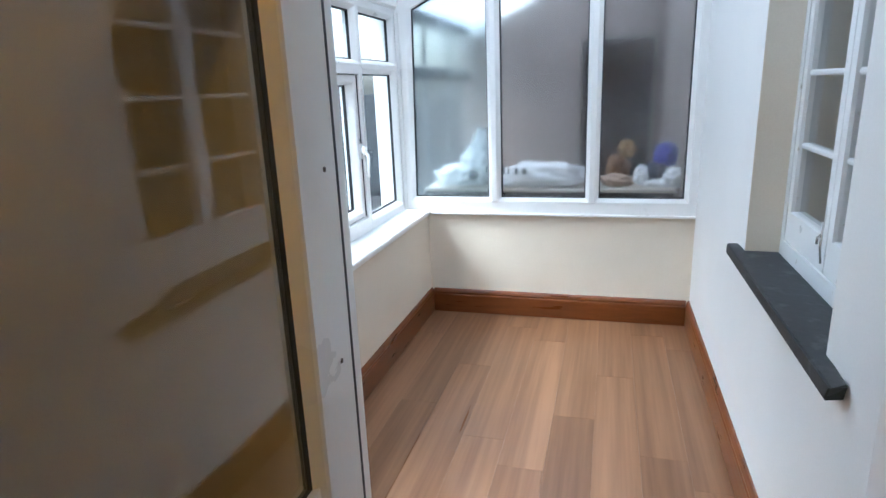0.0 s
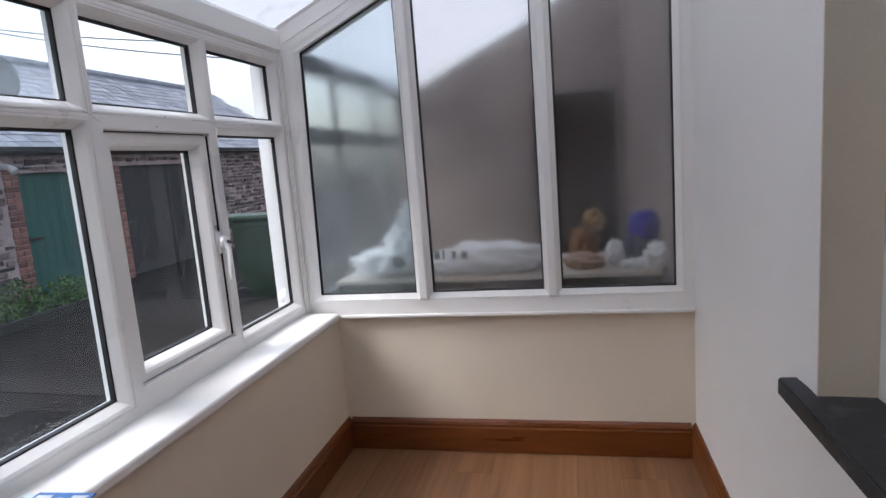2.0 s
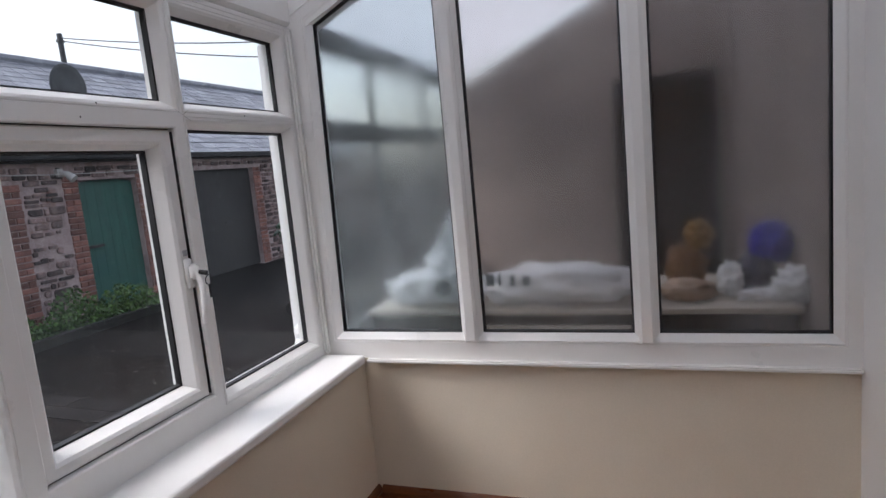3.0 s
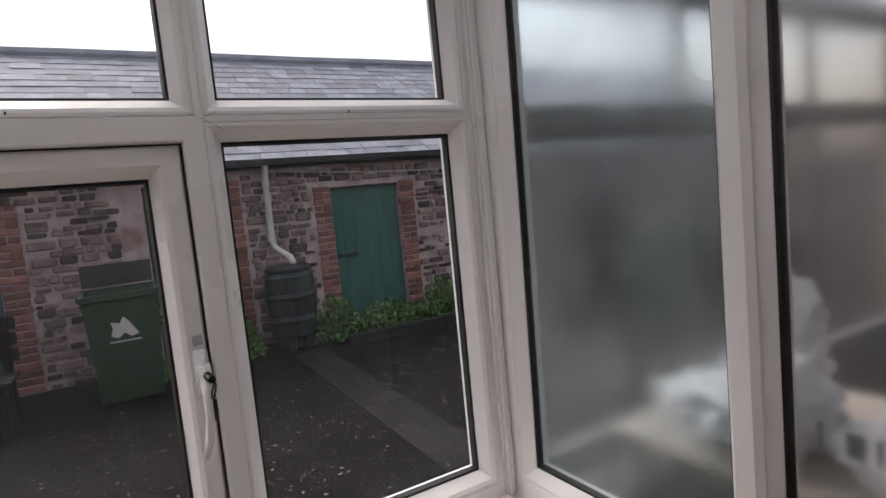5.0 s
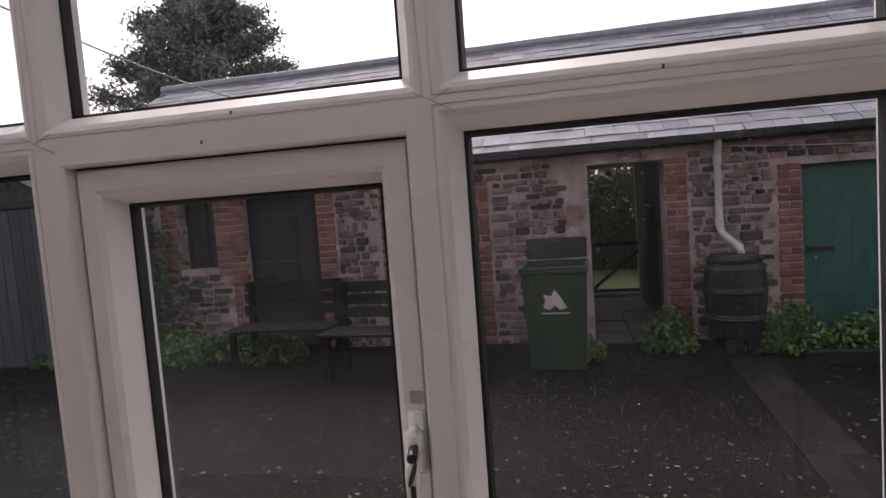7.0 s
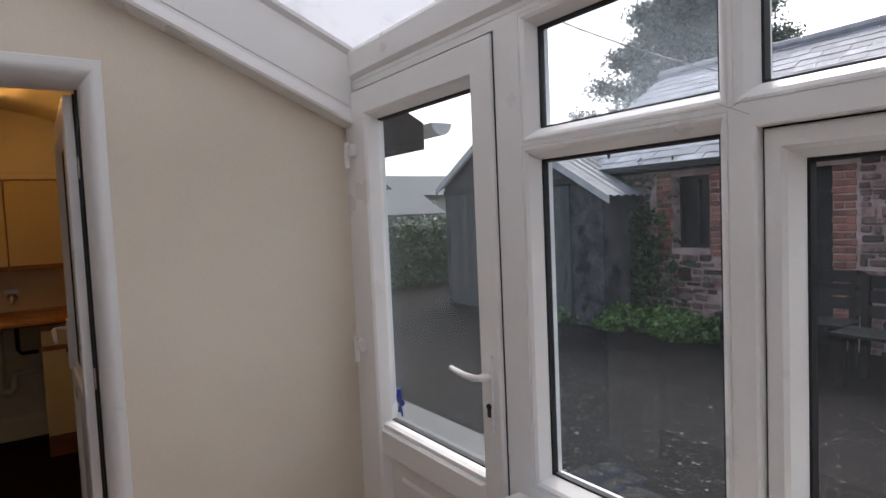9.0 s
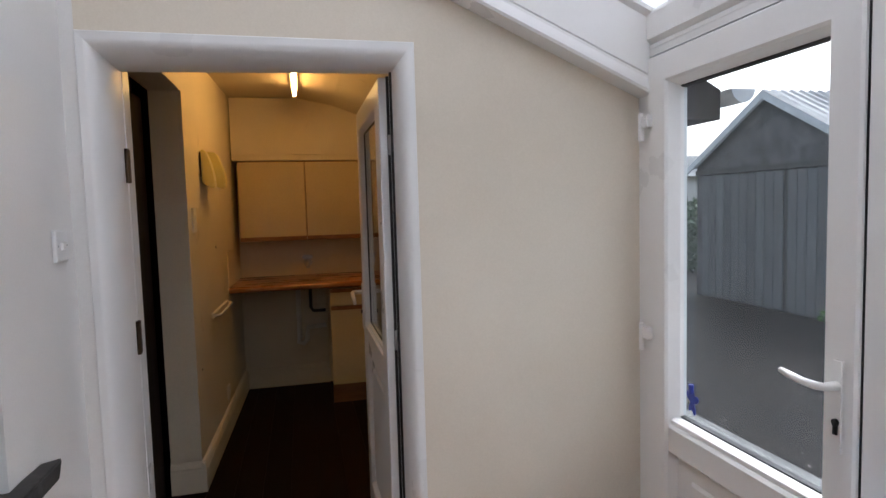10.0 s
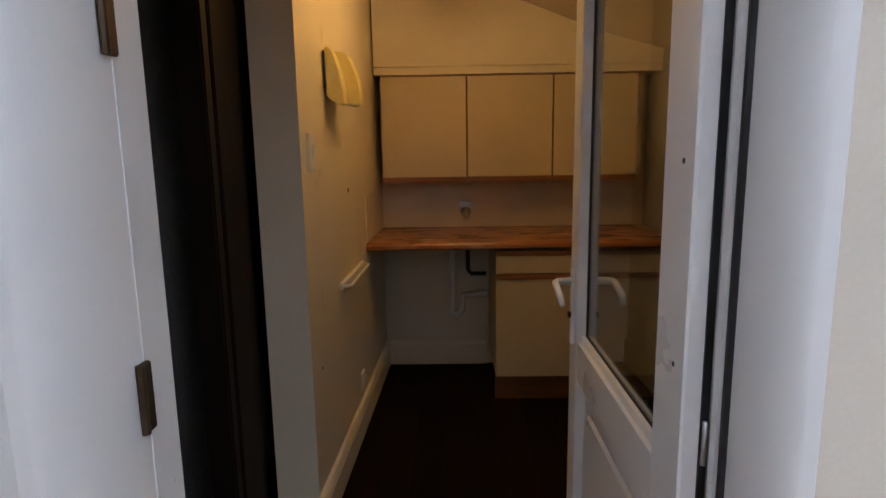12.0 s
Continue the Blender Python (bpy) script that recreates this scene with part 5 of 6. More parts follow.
plank_door("door", -0.41, 0.52, 1.83, DARK_DOOR_AND_SHADE, 0.0, "dark weathered boarded door", shed)
bm = bmesh.new()
box(bm, ob_x - 0.25, ob_x - 0.22, -1.31, -0.80, 0.95, 1.85)
w = part("window", bm, DARK_GLASS, shed, "dark old window")
bm = bmesh.new()
for a, b, c, d in ((-1.31, -1.27, 0.95, 1.85), (-0.84, -0.80, 0.95, 1.85), (-1.27, -0.84, 1.81, 1.85), (-1.27, -0.84, 0.95, 0.99), (-1.07, -1.04, 0.99, 1.81)):
    box(bm, ob_x - 0.2195, ob_x - 0.18, a, b, c, d)
part("frame", bm, DARK_DOOR_AND_SHADE, w)

# brick jambs, then rubble, laid course by course
near, rest_brick, rest_stone = [], bmesh.new(), bmesh.new()
QUOIN = 0.215
SHARED = {}


def piece_mesh(kind, w, h, material):
    """A few worn blocks, shared by alike pieces."""
    key = (kind, round(w, 2), round(h, 2))
    if key not in SHARED:
        bm = bmesh.new()
        k = len(SHARED)
        edge = 0.012 if kind == "stone" else 0.006
        front = [(sx * (w / 2 - edge) + 0.25 * edge * noise.noise(Vector((k, i, 1))), sz * (h / 2 - edge) + 0.25 * edge * noise.noise(Vector((k, i, 5)))) for i, (sx, sz) in enumerate(((-1, -1), (1, -1), (1, 1), (-1, 1)))]
        out = worn(w, h, k, min(w, h) * 0.34)
        if kind == "stone":
            loops(bm, lambda u, v, d: (d, u, v), [(out, -0.02), (out, 0.010), ([(p * 0.86, q * 0.8) for p, q in out], 0.022)], caps=(False, True))
        else:
            loops(bm, lambda u, v, d: (d, u, v), [(rect(-w / 2, w / 2, -h / 2, h / 2), -0.02), (rect(-w / 2, w / 2, -h / 2, h / 2), 0.008), (front, 0.022 if kind == "stone" else 0.014)], caps=(False, True))
        SHARED[key] = mesh_of(kind, bm, material)
    return SHARED[key]


def worn(w, h, k, cut):
    """A stone's outline: a rectangle with its corners broken off by uneven amounts."""
    a = [cut * (0.55 + 0.9 * noise.noise(Vector((k * 1.37, i * 2.1, 0.4)))) for i in range(8)]
    return [(-w / 2 + a[0], -h / 2), (w / 2 - a[1], -h / 2), (w / 2, -h / 2 + a[2]), (w / 2, h / 2 - a[3]), (w / 2 - a[4], h / 2), (-w / 2 + a[5], h / 2), (-w / 2, h / 2 - a[6]), (-w / 2, -h / 2 + a[7])]


def joined_block(bm, y, z, w, h, deep):
    if deep > 0.02:
        out = worn(w, h, y * 7.3 + z * 3.1, min(w, h) * 0.34)
        loops(bm, lambda u, v, d: (ob_x + d, y + u, z + v), [(out, -0.01), (out, deep * 0.5), ([(p * 0.86, q * 0.8) for p, q in out], deep)], caps=(False, True))
        return
    e = 0.01
    loops(bm, lambda u, v, d: (ob_x + d, u, v), [(rect(y - w / 2, y + w / 2, z - h / 2, z + h / 2), -0.01), (rect(y - w / 2, y + w / 2, z - h / 2, z + h / 2), deep * 0.4),
                                               (rect(y - w / 2 + e, y + w / 2 - e, z - h / 2 + e, z + h / 2 - e), deep)], caps=(False, True))


def put_piece(kind, y, z, w, h, quota):
    """Pieces on the stretch that the windows face are objects; the others join the rest."""
    if -1.9 < y < 7.3 and quota[0] > 0 and z > 0.25:
        quota[0] -= 1
        w, h = round(w / 0.03) * 0.03, round(h / 0.02) * 0.02
        near.append((kind, y, z, w, h))
    else:
        joined_block(rest_brick if kind == "brick" else rest_stone, y, z, w, h, 0.014 if kind == "brick" else 0.022)


quota_b, quota_s = [290], [300]
rng = random.Random(4)
z = GZ + 0.01
while z < 1.90:
    h = 0.071
    for o in openings:
        for side, y in ((-1, o[0]), (1, o[1])):
            if 3.4 < y < 3.7:
                continue
            if o[2] - 0.1 < z < o[3]:
                w = 0.215 if round(z / 0.075) % 2 else 0.105
                put_piece("brick", y + side * (w / 2 + 0.003), z + h / 2, w + rng.uniform(-0.004, 0.004), h - rng.uniform(0.0, 0.008), quota_b)
                if w < 0.2:
                    put_piece("brick", y + side * (w + 0.056), z + h / 2, 0.10, h - rng.uniform(0.0, 0.008), quota_b)
    z += 0.075
z = GZ
while z < 1.88:
    h = rng.uniform(0.055, 0.115)
    y = Y0
    while y < Y1 - 0.2:
        w = rng.uniform(0.08, 0.30) * (0.6 + 3.0 * h)
        mid = y + w / 2
        clear = all(not (o[0] - QUOIN - w / 2 < mid < o[1] + QUOIN + w / 2 and o[2] - 0.05 < z + h and z < o[3] + 0.015) for o in openings)
        if not clear:
            y += 0.04
            continue
        if rng.random() < 0.93:
            put_piece("stone", mid, z + h / 2 + rng.uniform(-0.012, 0.012), w - rng.uniform(0.004, 0.05), (h - 0.008) * rng.uniform(0.65, 1.05), quota_s)
        y += w
    z += h
part("stones", rest_stone, STONE_FAR, wall)["kind"] = "stuff"
part("bricks", rest_brick, BRICK_FAR, wall)["kind"] = "stuff"

# dark sheets added over the passage walls to carry their shade
bm = bmesh.new()
box(bm, -9.59, ob_x - 0.402, 3.582, 3.60, GZ, 1.94)
box(bm, -9.59, ob_x - 0.402, 4.32, 4.338, GZ, 1.94)
box(bm, -9.59, ob_x - 0.402, 3.60, 4.32, 1.90, 1.94)
part("passage_lining", bm, DARK_DOOR_AND_SHADE, shed, "dark sheets over the passage walls, shade put into their colour")

# passage: flags, gate, lawn and hedge beyond
lawn = shell("lawn", [(-40, -9.95, -3, 16, GZ, GZ + 0.02)], GRASS, "green lawn beyond the passage", "lawn")
gate = thing("timber_gate", "dark braced timber gate at the passage end", "gate", (-9.75, 4.05, GZ))
for y0, z0, y1, z1 in ((-0.42, 0.05, -0.42, 0.85), (0.42, 0.05, 0.42, 0.85), (-0.42, 0.10, 0.42, 0.10), (-0.42, 0.80, 0.42, 0.80), (-0.40, 0.12, 0.40, 0.78)):
    bm = bmesh.new()
    d = Vector((0, y1 - y0, z1 - z0)).normalized()
    n = Vector((0, -d.z, d.y)) * 0.025
    for_poly = [Vector((0, y0, z0)) - n, Vector((0, y1, z1)) - n, Vector((0, y1, z1)) + n, Vector((0, y0, z0)) + n]
    slab(bm, lambda u, v, dd: (dd, u, v), [(p.y, p.z) for p in for_poly], -0.015, 0.015)
    part("rail" if z0 == z1 else "stile" if y0 == y1 else "brace", bm, DARK_WOOD_AND_SHADE, gate)
shell("backdrop", [(-16.2, -16.0, 5.0, 6.1, 2.0, 2.9)], BUNGALOW, "pale building beyond the garden", "building")


def leafy(bm, n, place, size, rng):
    """Small folded leaves strewn by place(rng)."""
    for _ in range(n):
        c = Vector(place(rng))
        a, b = Vector([rng.uniform(-1, 1) for _ in range(3)]).normalized(), Vector([rng.uniform(-1, 1) for _ in range(3)])
        b = (b - a * b.dot(a)).normalized()
        s = size * rng.uniform(0.6, 1.3)
        t = a.cross(b) * s * 0.25
        v = [bm.verts.new(p) for p in (c - a * s, c + b * s * 0.5 - t * 0.2, c + a * s, c - b * s * 0.5 - t * 0.2)]
        bm.faces.new((v[0], v[1], v[2]))
        bm.faces.new((v[0], v[2], v[3]))


def hedge_row(at, sx, sy, h, n, label):
    ob = thing("hedge", label, "hedge", at)
    bm = bmesh.new()
    leafy(bm, n, lambda q: (q.uniform(-sx, sx) + q.gauss(0, 0.1), q.uniform(-sy, sy), q.random() ** 0.8 * h * (1 + 0.12 * math.sin(q.uniform(0, 30)))), 0.10, random.Random(n))
    part("foliage", bm, HEDGE, ob)
    bm = bmesh.new()
    box(bm, -sx * 0.6, sx * 0.6, -sy, sy, 0, h * 0.85)
    part("core", bm, IVY, ob)


hedge_row((-13.2, 4.6, GZ), 0.5, 2.6, 2.25, 5200, "brown-green hedge behind the lawn beyond the passage")


def plant(name, label, x, y, r, h, n, size=0.05, material=LEAF):
    ob = thing(name, label, "plant", (x, y, GZ), group=name + "s by the wall")
    g = random.Random(int(100 * x + 7 * y))
    bm = bmesh.new()

    def where(q):
        a, k = q.uniform(0, 2 * math.pi), q.random() ** 0.6
        return (r * k * math.cos(a) * 0.7, r * k * math.sin(a), h * (1 - 0.7 * k * k) * q.uniform(0.08, 1))
    leafy(bm, n, where, size, g)
    for _ in range(9):
        a = g.uniform(0, 2 * math.pi)
        tube(bm, [(0.1 * r * math.cos(a), 0.1 * r * math.sin(a), 0), (0.5 * r * math.cos(a), 0.6 * r * math.sin(a), h * 0.75)], [0.006, 0.003], 4)
    part("foliage", bm, material, ob)
    return ob


for x, y, r, h in ((-6.55, 4.25, 0.26, 0.48), (-6.45, 5.30, 0.32, 0.52), (-6.55, 5.02, 0.2, 0.3), (-6.55, 6.0, 0.42, 0.36), (-6.5, 6.75, 0.4, 0.5), (-6.4, 7.4, 0.5, 0.42), (-6.35, 3.35, 0.3, 0.3)):
    plant("weed_clump", "bright green weeds against the outbuilding wall", x, y, r, h, 1000, 0.032)
for y in np.arange(-2.6, 0.4, 0.45):
    plant("grass_tuft", "long green grass along the outbuilding wall", -6.55 + 0.15 * math.sin(7 * y), float(y), 0.42, 0.34, 900, 0.04)
iv = thing("ivy", "dark ivy climbing the outbuilding wall", "climbing plant", (ob_x + 0.04, -1.95, GZ))
bm = bmesh.new()
leafy(bm, 2600, lambda q: (q.uniform(0.0, 0.16), q.gauss(0, 0.28) * (1.2 - 0.2 * math.sin(9 * q.random())), abs(q.gauss(0.8, 0.5))), 0.05, random.Random(9))
part("foliage", bm, IVY, iv)
bm = bmesh.new()
for k in range(5):
    tube(bm, [(0.03, -0.2 + 0.1 * k, 0), (0.04, -0.25 + 0.13 * k, 0.7), (0.03, -0.3 + 0.15 * k, 1.5)], [0.014, 0.01, 0.005], 5)
part("stem", bm, BARK, iv)

# wheeled bins
def wheelie_bin(at, turn, open_lid, label):
    ob = thing("wheeled_bin", label, "bin", at, group="wheeled bins")
    ob.rotation_euler = (0, 0, radians(turn))
    bm = bmesh.new()
    loops(bm, lambda u, v, d: (u, v, d), [(rect(-0.24, 0.24, -0.23, 0.25), 0.03), (rect(-0.285, 0.285, -0.30, 0.32), 0.90), (rect(-0.30, 0.30, -0.32, 0.34), 0.91), (rect(-0.30, 0.30, -0.32, 0.34), 0.96),
                                         (rect(-0.275, 0.275, -0.29, 0.31), 0.96), (rect(-0.25, 0.25, -0.26, 0.28), 0.70)], caps=(True, True))
    part("body", bm, BIN_GREEN, ob)
    bm = bmesh.new()
    if open_lid:
        lay = lambda u, v, d: (u, -0.33 - 0.02 * v - d, 0.97 + v)
        slab(bm, lay, rect(-0.29, 0.29, 0.0, 0.20), 0.0, 0.035, chamfer=0.012)
    else:
        slab(bm, lambda u, v, d: (u, v, 0.962 + d + 0.05 * (0.34 - v)), rect(-0.30, 0.30, -0.34, 0.35), 0.0, 0.05, chamfer=0.02)
    part("lid", bm, BIN_GREEN if not open_lid else BLACK, ob)
    bm = bmesh.new()
    tube(bm, [(-0.24, -0.37, 0.93), (0.24, -0.37, 0.93)], 0.016, 8)
    part("handle", bm, BIN_GREEN, ob)
    for s in (-1, 1):
        bm = bmesh.new()
        tube(bm, [(s * 0.21, -0.25, 0.10), (s * 0.27, -0.25, 0.10)], 0.10, 18)
        part("wheel", bm, BLACK, ob, "black rubber wheel")
    bm = bmesh.new()
    slab(bm, lambda u, v, d: (u, 0.285 + d + 0.074 * (v - 0.5) - 0.006, v), [(-0.105, 0.60), (-0.045, 0.58), (0.0, 0.62), (0.05, 0.58), (0.105, 0.605), (0.082, 0.665), (0.098, 0.72), (0.03, 0.705), (0.0, 0.76), (-0.045, 0.705), (-0.068, 0.66)], 0.0, 0.012)
    part("mark", bm, PVC_PIPE, ob, "white worn mark")
    bm = bmesh.new()
    slab(bm, lambda u, v, d: (u, 0.285 + d + 0.074 * (v - 0.5) - 0.006, v), rect(-0.12, 0.12, 0.545, 0.556), 0.0, 0.012)
    part("mark", bm, PVC_PIPE, ob, "white line")


wheelie_bin((-6.12, 3.22, GZ), -92, True, "green wheeled bin with its black lid tipped back by the passage")
wheelie_bin((-3.75, 7.62, GZ), -60, False, "green wheeled bin with closed lid in the yard")

# water butt and downpipe
butt = thing("water_butt", "dark ribbed water butt under the downpipe on a stand", "water butt", (-6.58, 4.86, GZ))
bm = bmesh.new()
prof = [(0.20, 0.14), (0.245, 0.17), (0.262, 0.30), (0.27, 0.32), (0.27, 0.35), (0.262, 0.37), (0.275, 0.55), (0.282, 0.57), (0.282, 0.60), (0.274, 0.62), (0.262, 0.78), (0.24, 0.84), (0.25, 0.85), (0.25, 0.88), (0.20, 0.91)]
tube(bm, [(0, 0, z) for r, z in prof], [r for r, z in prof], 28)
part("barrel", bm, BUTT, butt)
bm = bmesh.new()
for y in (-0.14, 0.06):
    box(bm, -0.2, 0.2, y, y + 0.09, 0.0, 0.14)
part("stand", bm, TIMBER, butt)
for z in (0.335, 0.585, 0.80):
    bm = bmesh.new()
    tube(bm, [(0.283 * math.cos(a), 0.283 * math.sin(a), z) for a in (k * math.pi / 14 for k in range(29))], 0.006, 5)
    part("hoop", bm, GUTTER, butt, "paler raised hoop")
dp = thing("downpipe", "pale grey plastic downpipe ending over the water butt", "downpipe", (ob_x + 0.06, 4.83, GZ))
bm = bmesh.new()
tube(bm, [(0.06, 0, 2.03), (0.05, 0, 1.95), (0.0, 0, 1.84), (0.0, 0, 1.16), (0.03, 0.02, 1.08), (0.30, 0.10, 0.97), (0.34, 0.11, 0.90)], 0.034, 12)
part("pipe", bm, PVC_PIPE, dp, smooth=True)
for z in (1.82, 1.2):
    bm = bmesh.new()
    tube(bm, [(0, 0, z - 0.04), (0, 0, z + 0.04)], 0.041, 12)
    part("collar", bm, PVC_PIPE, dp)

# fallen leaves and grit on the tarmac
bm = bmesh.new()
g = random.Random(31)
for _ in range(7000):
    x, y = g.uniform(-6.4, -1.9), g.uniform(-3.5, 8.5)
    r, a = 0.004 + 0.013 * g.random() ** 3, g.uniform(0, 6.28)
    c = [(x + r * k * math.cos(a + b), y + r * k * math.sin(a + b), GZ + 0.002 + g.uniform(0, 0.006)) for b, k in ((0, 1.4), (1.6, 0.7), (3.1, 1.2), (4.7, 0.8))]
    bm.faces.new([bm.verts.new(p) for p in c])
tagged(part("leaf_litter", bm, LITTER), "pale fallen leaves scattered on the wet tarmac", "fallen leaves", kind="stuff")

# benches
def bench(at, turn, width, label):
    ob = thing("garden_bench", label, "bench", at, group="garden benches")
    ob.rotation_euler = (0, 0, radians(turn))
    w = width / 2
    for k in range(4):
        bm = bmesh.new()
        box(bm, -0.02 + 0.105 * k, 0.075 + 0.105 * k, -w, w, 0.42, 0.445, bevel=0.004)
        part("seat_slat", bm, TIMBER, ob)
    for k in range(3):
        bm = bmesh.new()
        box(bm, -0.09 - 0.02 * k, -0.065 - 0.02 * k, -w, w, 0.52 + 0.125 * k, 0.625 + 0.125 * k, bevel=0.004)
        part("back_slat", bm, TIMBER, ob)
    for y in (-w + 0.08, w - 0.08):
        for x, top in ((-0.05, 0.88), (0.34, 0.42)):
            bm = bmesh.new()
            slab(bm, lambda u, v, d: (u, y + d, v), [(x - 0.03, 0), (x + 0.03, 0), (x + 0.03 - (0.06 if top > 0.5 else 0), top), (x - 0.03 - (0.06 if top > 0.5 else 0), top)], -0.03, 0.03)
            part("leg", bm, DARK_WOOD_AND_SHADE, ob)
        bm = bmesh.new()
        box(bm, -0.06, 0.36, y - 0.025, y + 0.025, 0.37, 0.42)
        part("bearer", bm, DARK_WOOD_AND_SHADE, ob)


bench((-6.35, 0.42, GZ), 0, 1.15, "weathered grey wooden bench before the dark door")
bench((-6.0, 1.74, GZ), -4, 1.42, "weathered grey wooden bench before the blue-grey door")

# satellite dish, wall lamp, roof post, washing line and wires
ds = thing("satellite_dish", "grey satellite dish fixed on the slate roof", "satellite dish", (-8.45, 8.55, 3.0))
bm = bmesh.new()
rows = []
for k in range(6):
    r = 0.30 * k / 5
    rows.append([bm.verts.new((0.25 - 0.09 * (r / 0.3) ** 2 * -1, r * math.cos(a), 0.12 + 1.1 * r * math.sin(a))) for a in (j * math.pi / 10 for j in range(20))])
for p, q in zip(rows, rows[1:]):
    for j in range(20):
        bm.faces.new((p[j], p[(j + 1) % 20], q[(j + 1) % 20], q[j]))
bmesh.ops.remove_doubles(bm, verts=bm.verts[:], dist=0.0005)
bmesh.ops.solidify(bm, geom=bm.faces[:], thickness=0.006)
part("dish", bm, RENDER_GREY, ds, smooth=True)
bm = bmesh.new()
tube(bm, [(0.24, 0, 0.12), (0.10, 0, 0.0), (-0.10, 0, -0.16)], 0.02, 8)
part("bracket", bm, GUTTER, ds)
bm = bmesh.new()
tube(bm, [(ridge_x, 9.8, roof_at(ridge_x)), (ridge_x, 9.8, roof_at(ridge_x) + 0.55)], 0.045, 8)
box(bm, ridge_x - 0.03, ridge_x + 0.03, 9.74, 9.86, roof_at(ridge_x) + 0.40, roof_at(ridge_x) + 0.45)
tagged(part("aerial_post", bm, GUTTER), "short dark post on the roof ridge", "post")


def wire(a, b, sag, name, label, r=0.006):
    bm = bmesh.new()
    a, b = Vector(a), Vector(b)
    tube(bm, [a.lerp(b, k / 12) - Vector((0, 0, sag * 4 * (k / 12) * (1 - k / 12))) for k in range(13)], r, 5)
    tagged(part(name, bm, GUTTER if name == "cable" else PVC_PIPE), label, name.replace("_", " "))


wire((ob_x + 0.06, 4.83, 1.90), (ob_x + 0.10, 8.6, 1.80), 0.06, "washing_line", "thin pale washing line along the outbuilding", 0.005)
wire((-2.0, 9.0, 3.1), (-9.6, 9.8, 4.25), 0.15, "cable", "overhead cable to the post on the roof", 0.010)
wire((-2.0, 9.3, 2.8), (-9.6, 9.8, 4.2), 0.15, "cable", "overhead cable to the post on the roof", 0.010)
wire((-1.6, -1.0, 3.9), (-9.2, -1.6, 3.4), 0.2, "cable", "overhead cable over the yard", 0.010)
lampb = thing("wall_lamp", "small pale security lamp under the outbuilding eaves", "lamp", (ob_x + 0.05, 7.25, 1.80))
bm = bmesh.new()
tube(bm, [(0, 0, 0), (0.08, 0.02, -0.02), (0.15, 0.05, -0.09)], [0.03, 0.04, 0.055], 12)
part("head", bm, PVC_PIPE, lampb)
bm = bmesh.new()
box(bm, -0.05, 0.0, -0.04, 0.04, -0.05, 0.05)
part("base", bm, PVC_PIPE, lampb)

# drain channel slabs and a kerb by the beds
for k in range(8):
    for side in (-1, 1):
        bm = bmesh.new()
        box(bm, -0.2535, 0.2535, -0.0845, 0.0845, 0.0, 0.006, bevel=0.001)
        ob = part("paving_slab", bm, PAVING, ground)
        ob.matrix_local = pose(-6.0 + 0.508 * k, 4.86 - 0.024 * k + 0.085 * side, GZ, 0, 0, -2.7)
shell("bed_kerb", [(-6.15, -6.05, 5.3, 8.2, GZ, GZ + 0.10)], TIMBER, "low timber edge of the planting bed", "kerb")

# stone shed with corrugated roof beside the outbuilding
sd = thing("stone_shed", "grey gabled shed with a corrugated roof beside the outbuilding", "shed", (-6.3, -3.78, GZ))
bm = bmesh.new()
slab(bm, lambda u, v, d: (-d, u, v), [(1.95, 0), (1.95, 1.75), (0.0, 2.90), (-1.48, 2.02), (-1.48, 0)][::-1], 0.0, 3.4)
part("wall", bm, SHED_STONE, sd, "dark rubble stone wall")
for s, half, foot in ((1, 2.15, 1.70), (-1, 1.60, 2.00)):
    bm = bmesh.new()
    n = 70
    top, low = [], []
    for k in range(n + 1):
        x = 0.12 - 3.6 * k / n
        wv = 0.018 * math.sin(2 * math.pi * (3.6 * k / n) / 0.15)
        top.append(bm.verts.new((x, 0.0, 2.95 + wv)))
        low.append(bm.verts.new((x, s * half, foot + wv)))
    for k in range(n):
        bm.faces.new((top[k], top[k + 1], low[k + 1], low[k]))
    bmesh.ops.solidify(bm, geom=bm.faces[:], thickness=0.006)
    part("roof", bm, CORRUGATED, sd, "grey corrugated sheet")
    bm = bmesh.new()
    slab(bm, lambda u, v, d: (0.10 + d, u, v), [(0, 2.83), (s * half, foot - 0.10), (s * half, foot), (0, 2.94)], 0.0, 0.02)
    part("verge_board", bm, PALE_GUTTER, sd, "pale verge board")
for y0, y1 in ((-1.32, 0.29), (0.36, 1.42)):
    leaf3 = new("door")
    leaf3.parent = sd
    n = round((y1 - y0) / 0.16)
    for k in range(n):
        bm = bmesh.new()
        slab(bm, lambda u, v, d: (0.006 + d, u, v), rect(y0 + (y1 - y0) * k / n + 0.002, y0 + (y1 - y0) * (k + 1) / n - 0.002, 0.03, 1.87), 0.0, 0.028, chamfer=0.004)
        part("plank", bm, GREY_BOARDS, leaf3)
bm = bmesh.new()
box(bm, 0.004, 0.05, -1.46, 1.6, 1.885, 1.965, bevel=0.006)
part("lintel", bm, DARK_DOOR_AND_SHADE, sd, "dark timber lintel over the doors")
# dark strip set back between the leaves as the shade of their gap
bm = bmesh.new()
box(bm, 0.002, 0.02, 0.29, 0.36, 0.0, 1.88)
part("door_post", bm, DARK_DOOR_AND_SHADE, sd, "dark strip standing for the shaded gap between the doors")

# the house's own eaves by the door, bungalow, hedge and trees
shell("house_outer_wall", [(-1.475, -1.471, -2.3, 0.86, -0.2, 2.0)], RENDER_GREY, "grey outer wall of the pantry", "wall")
bm = bmesh.new()
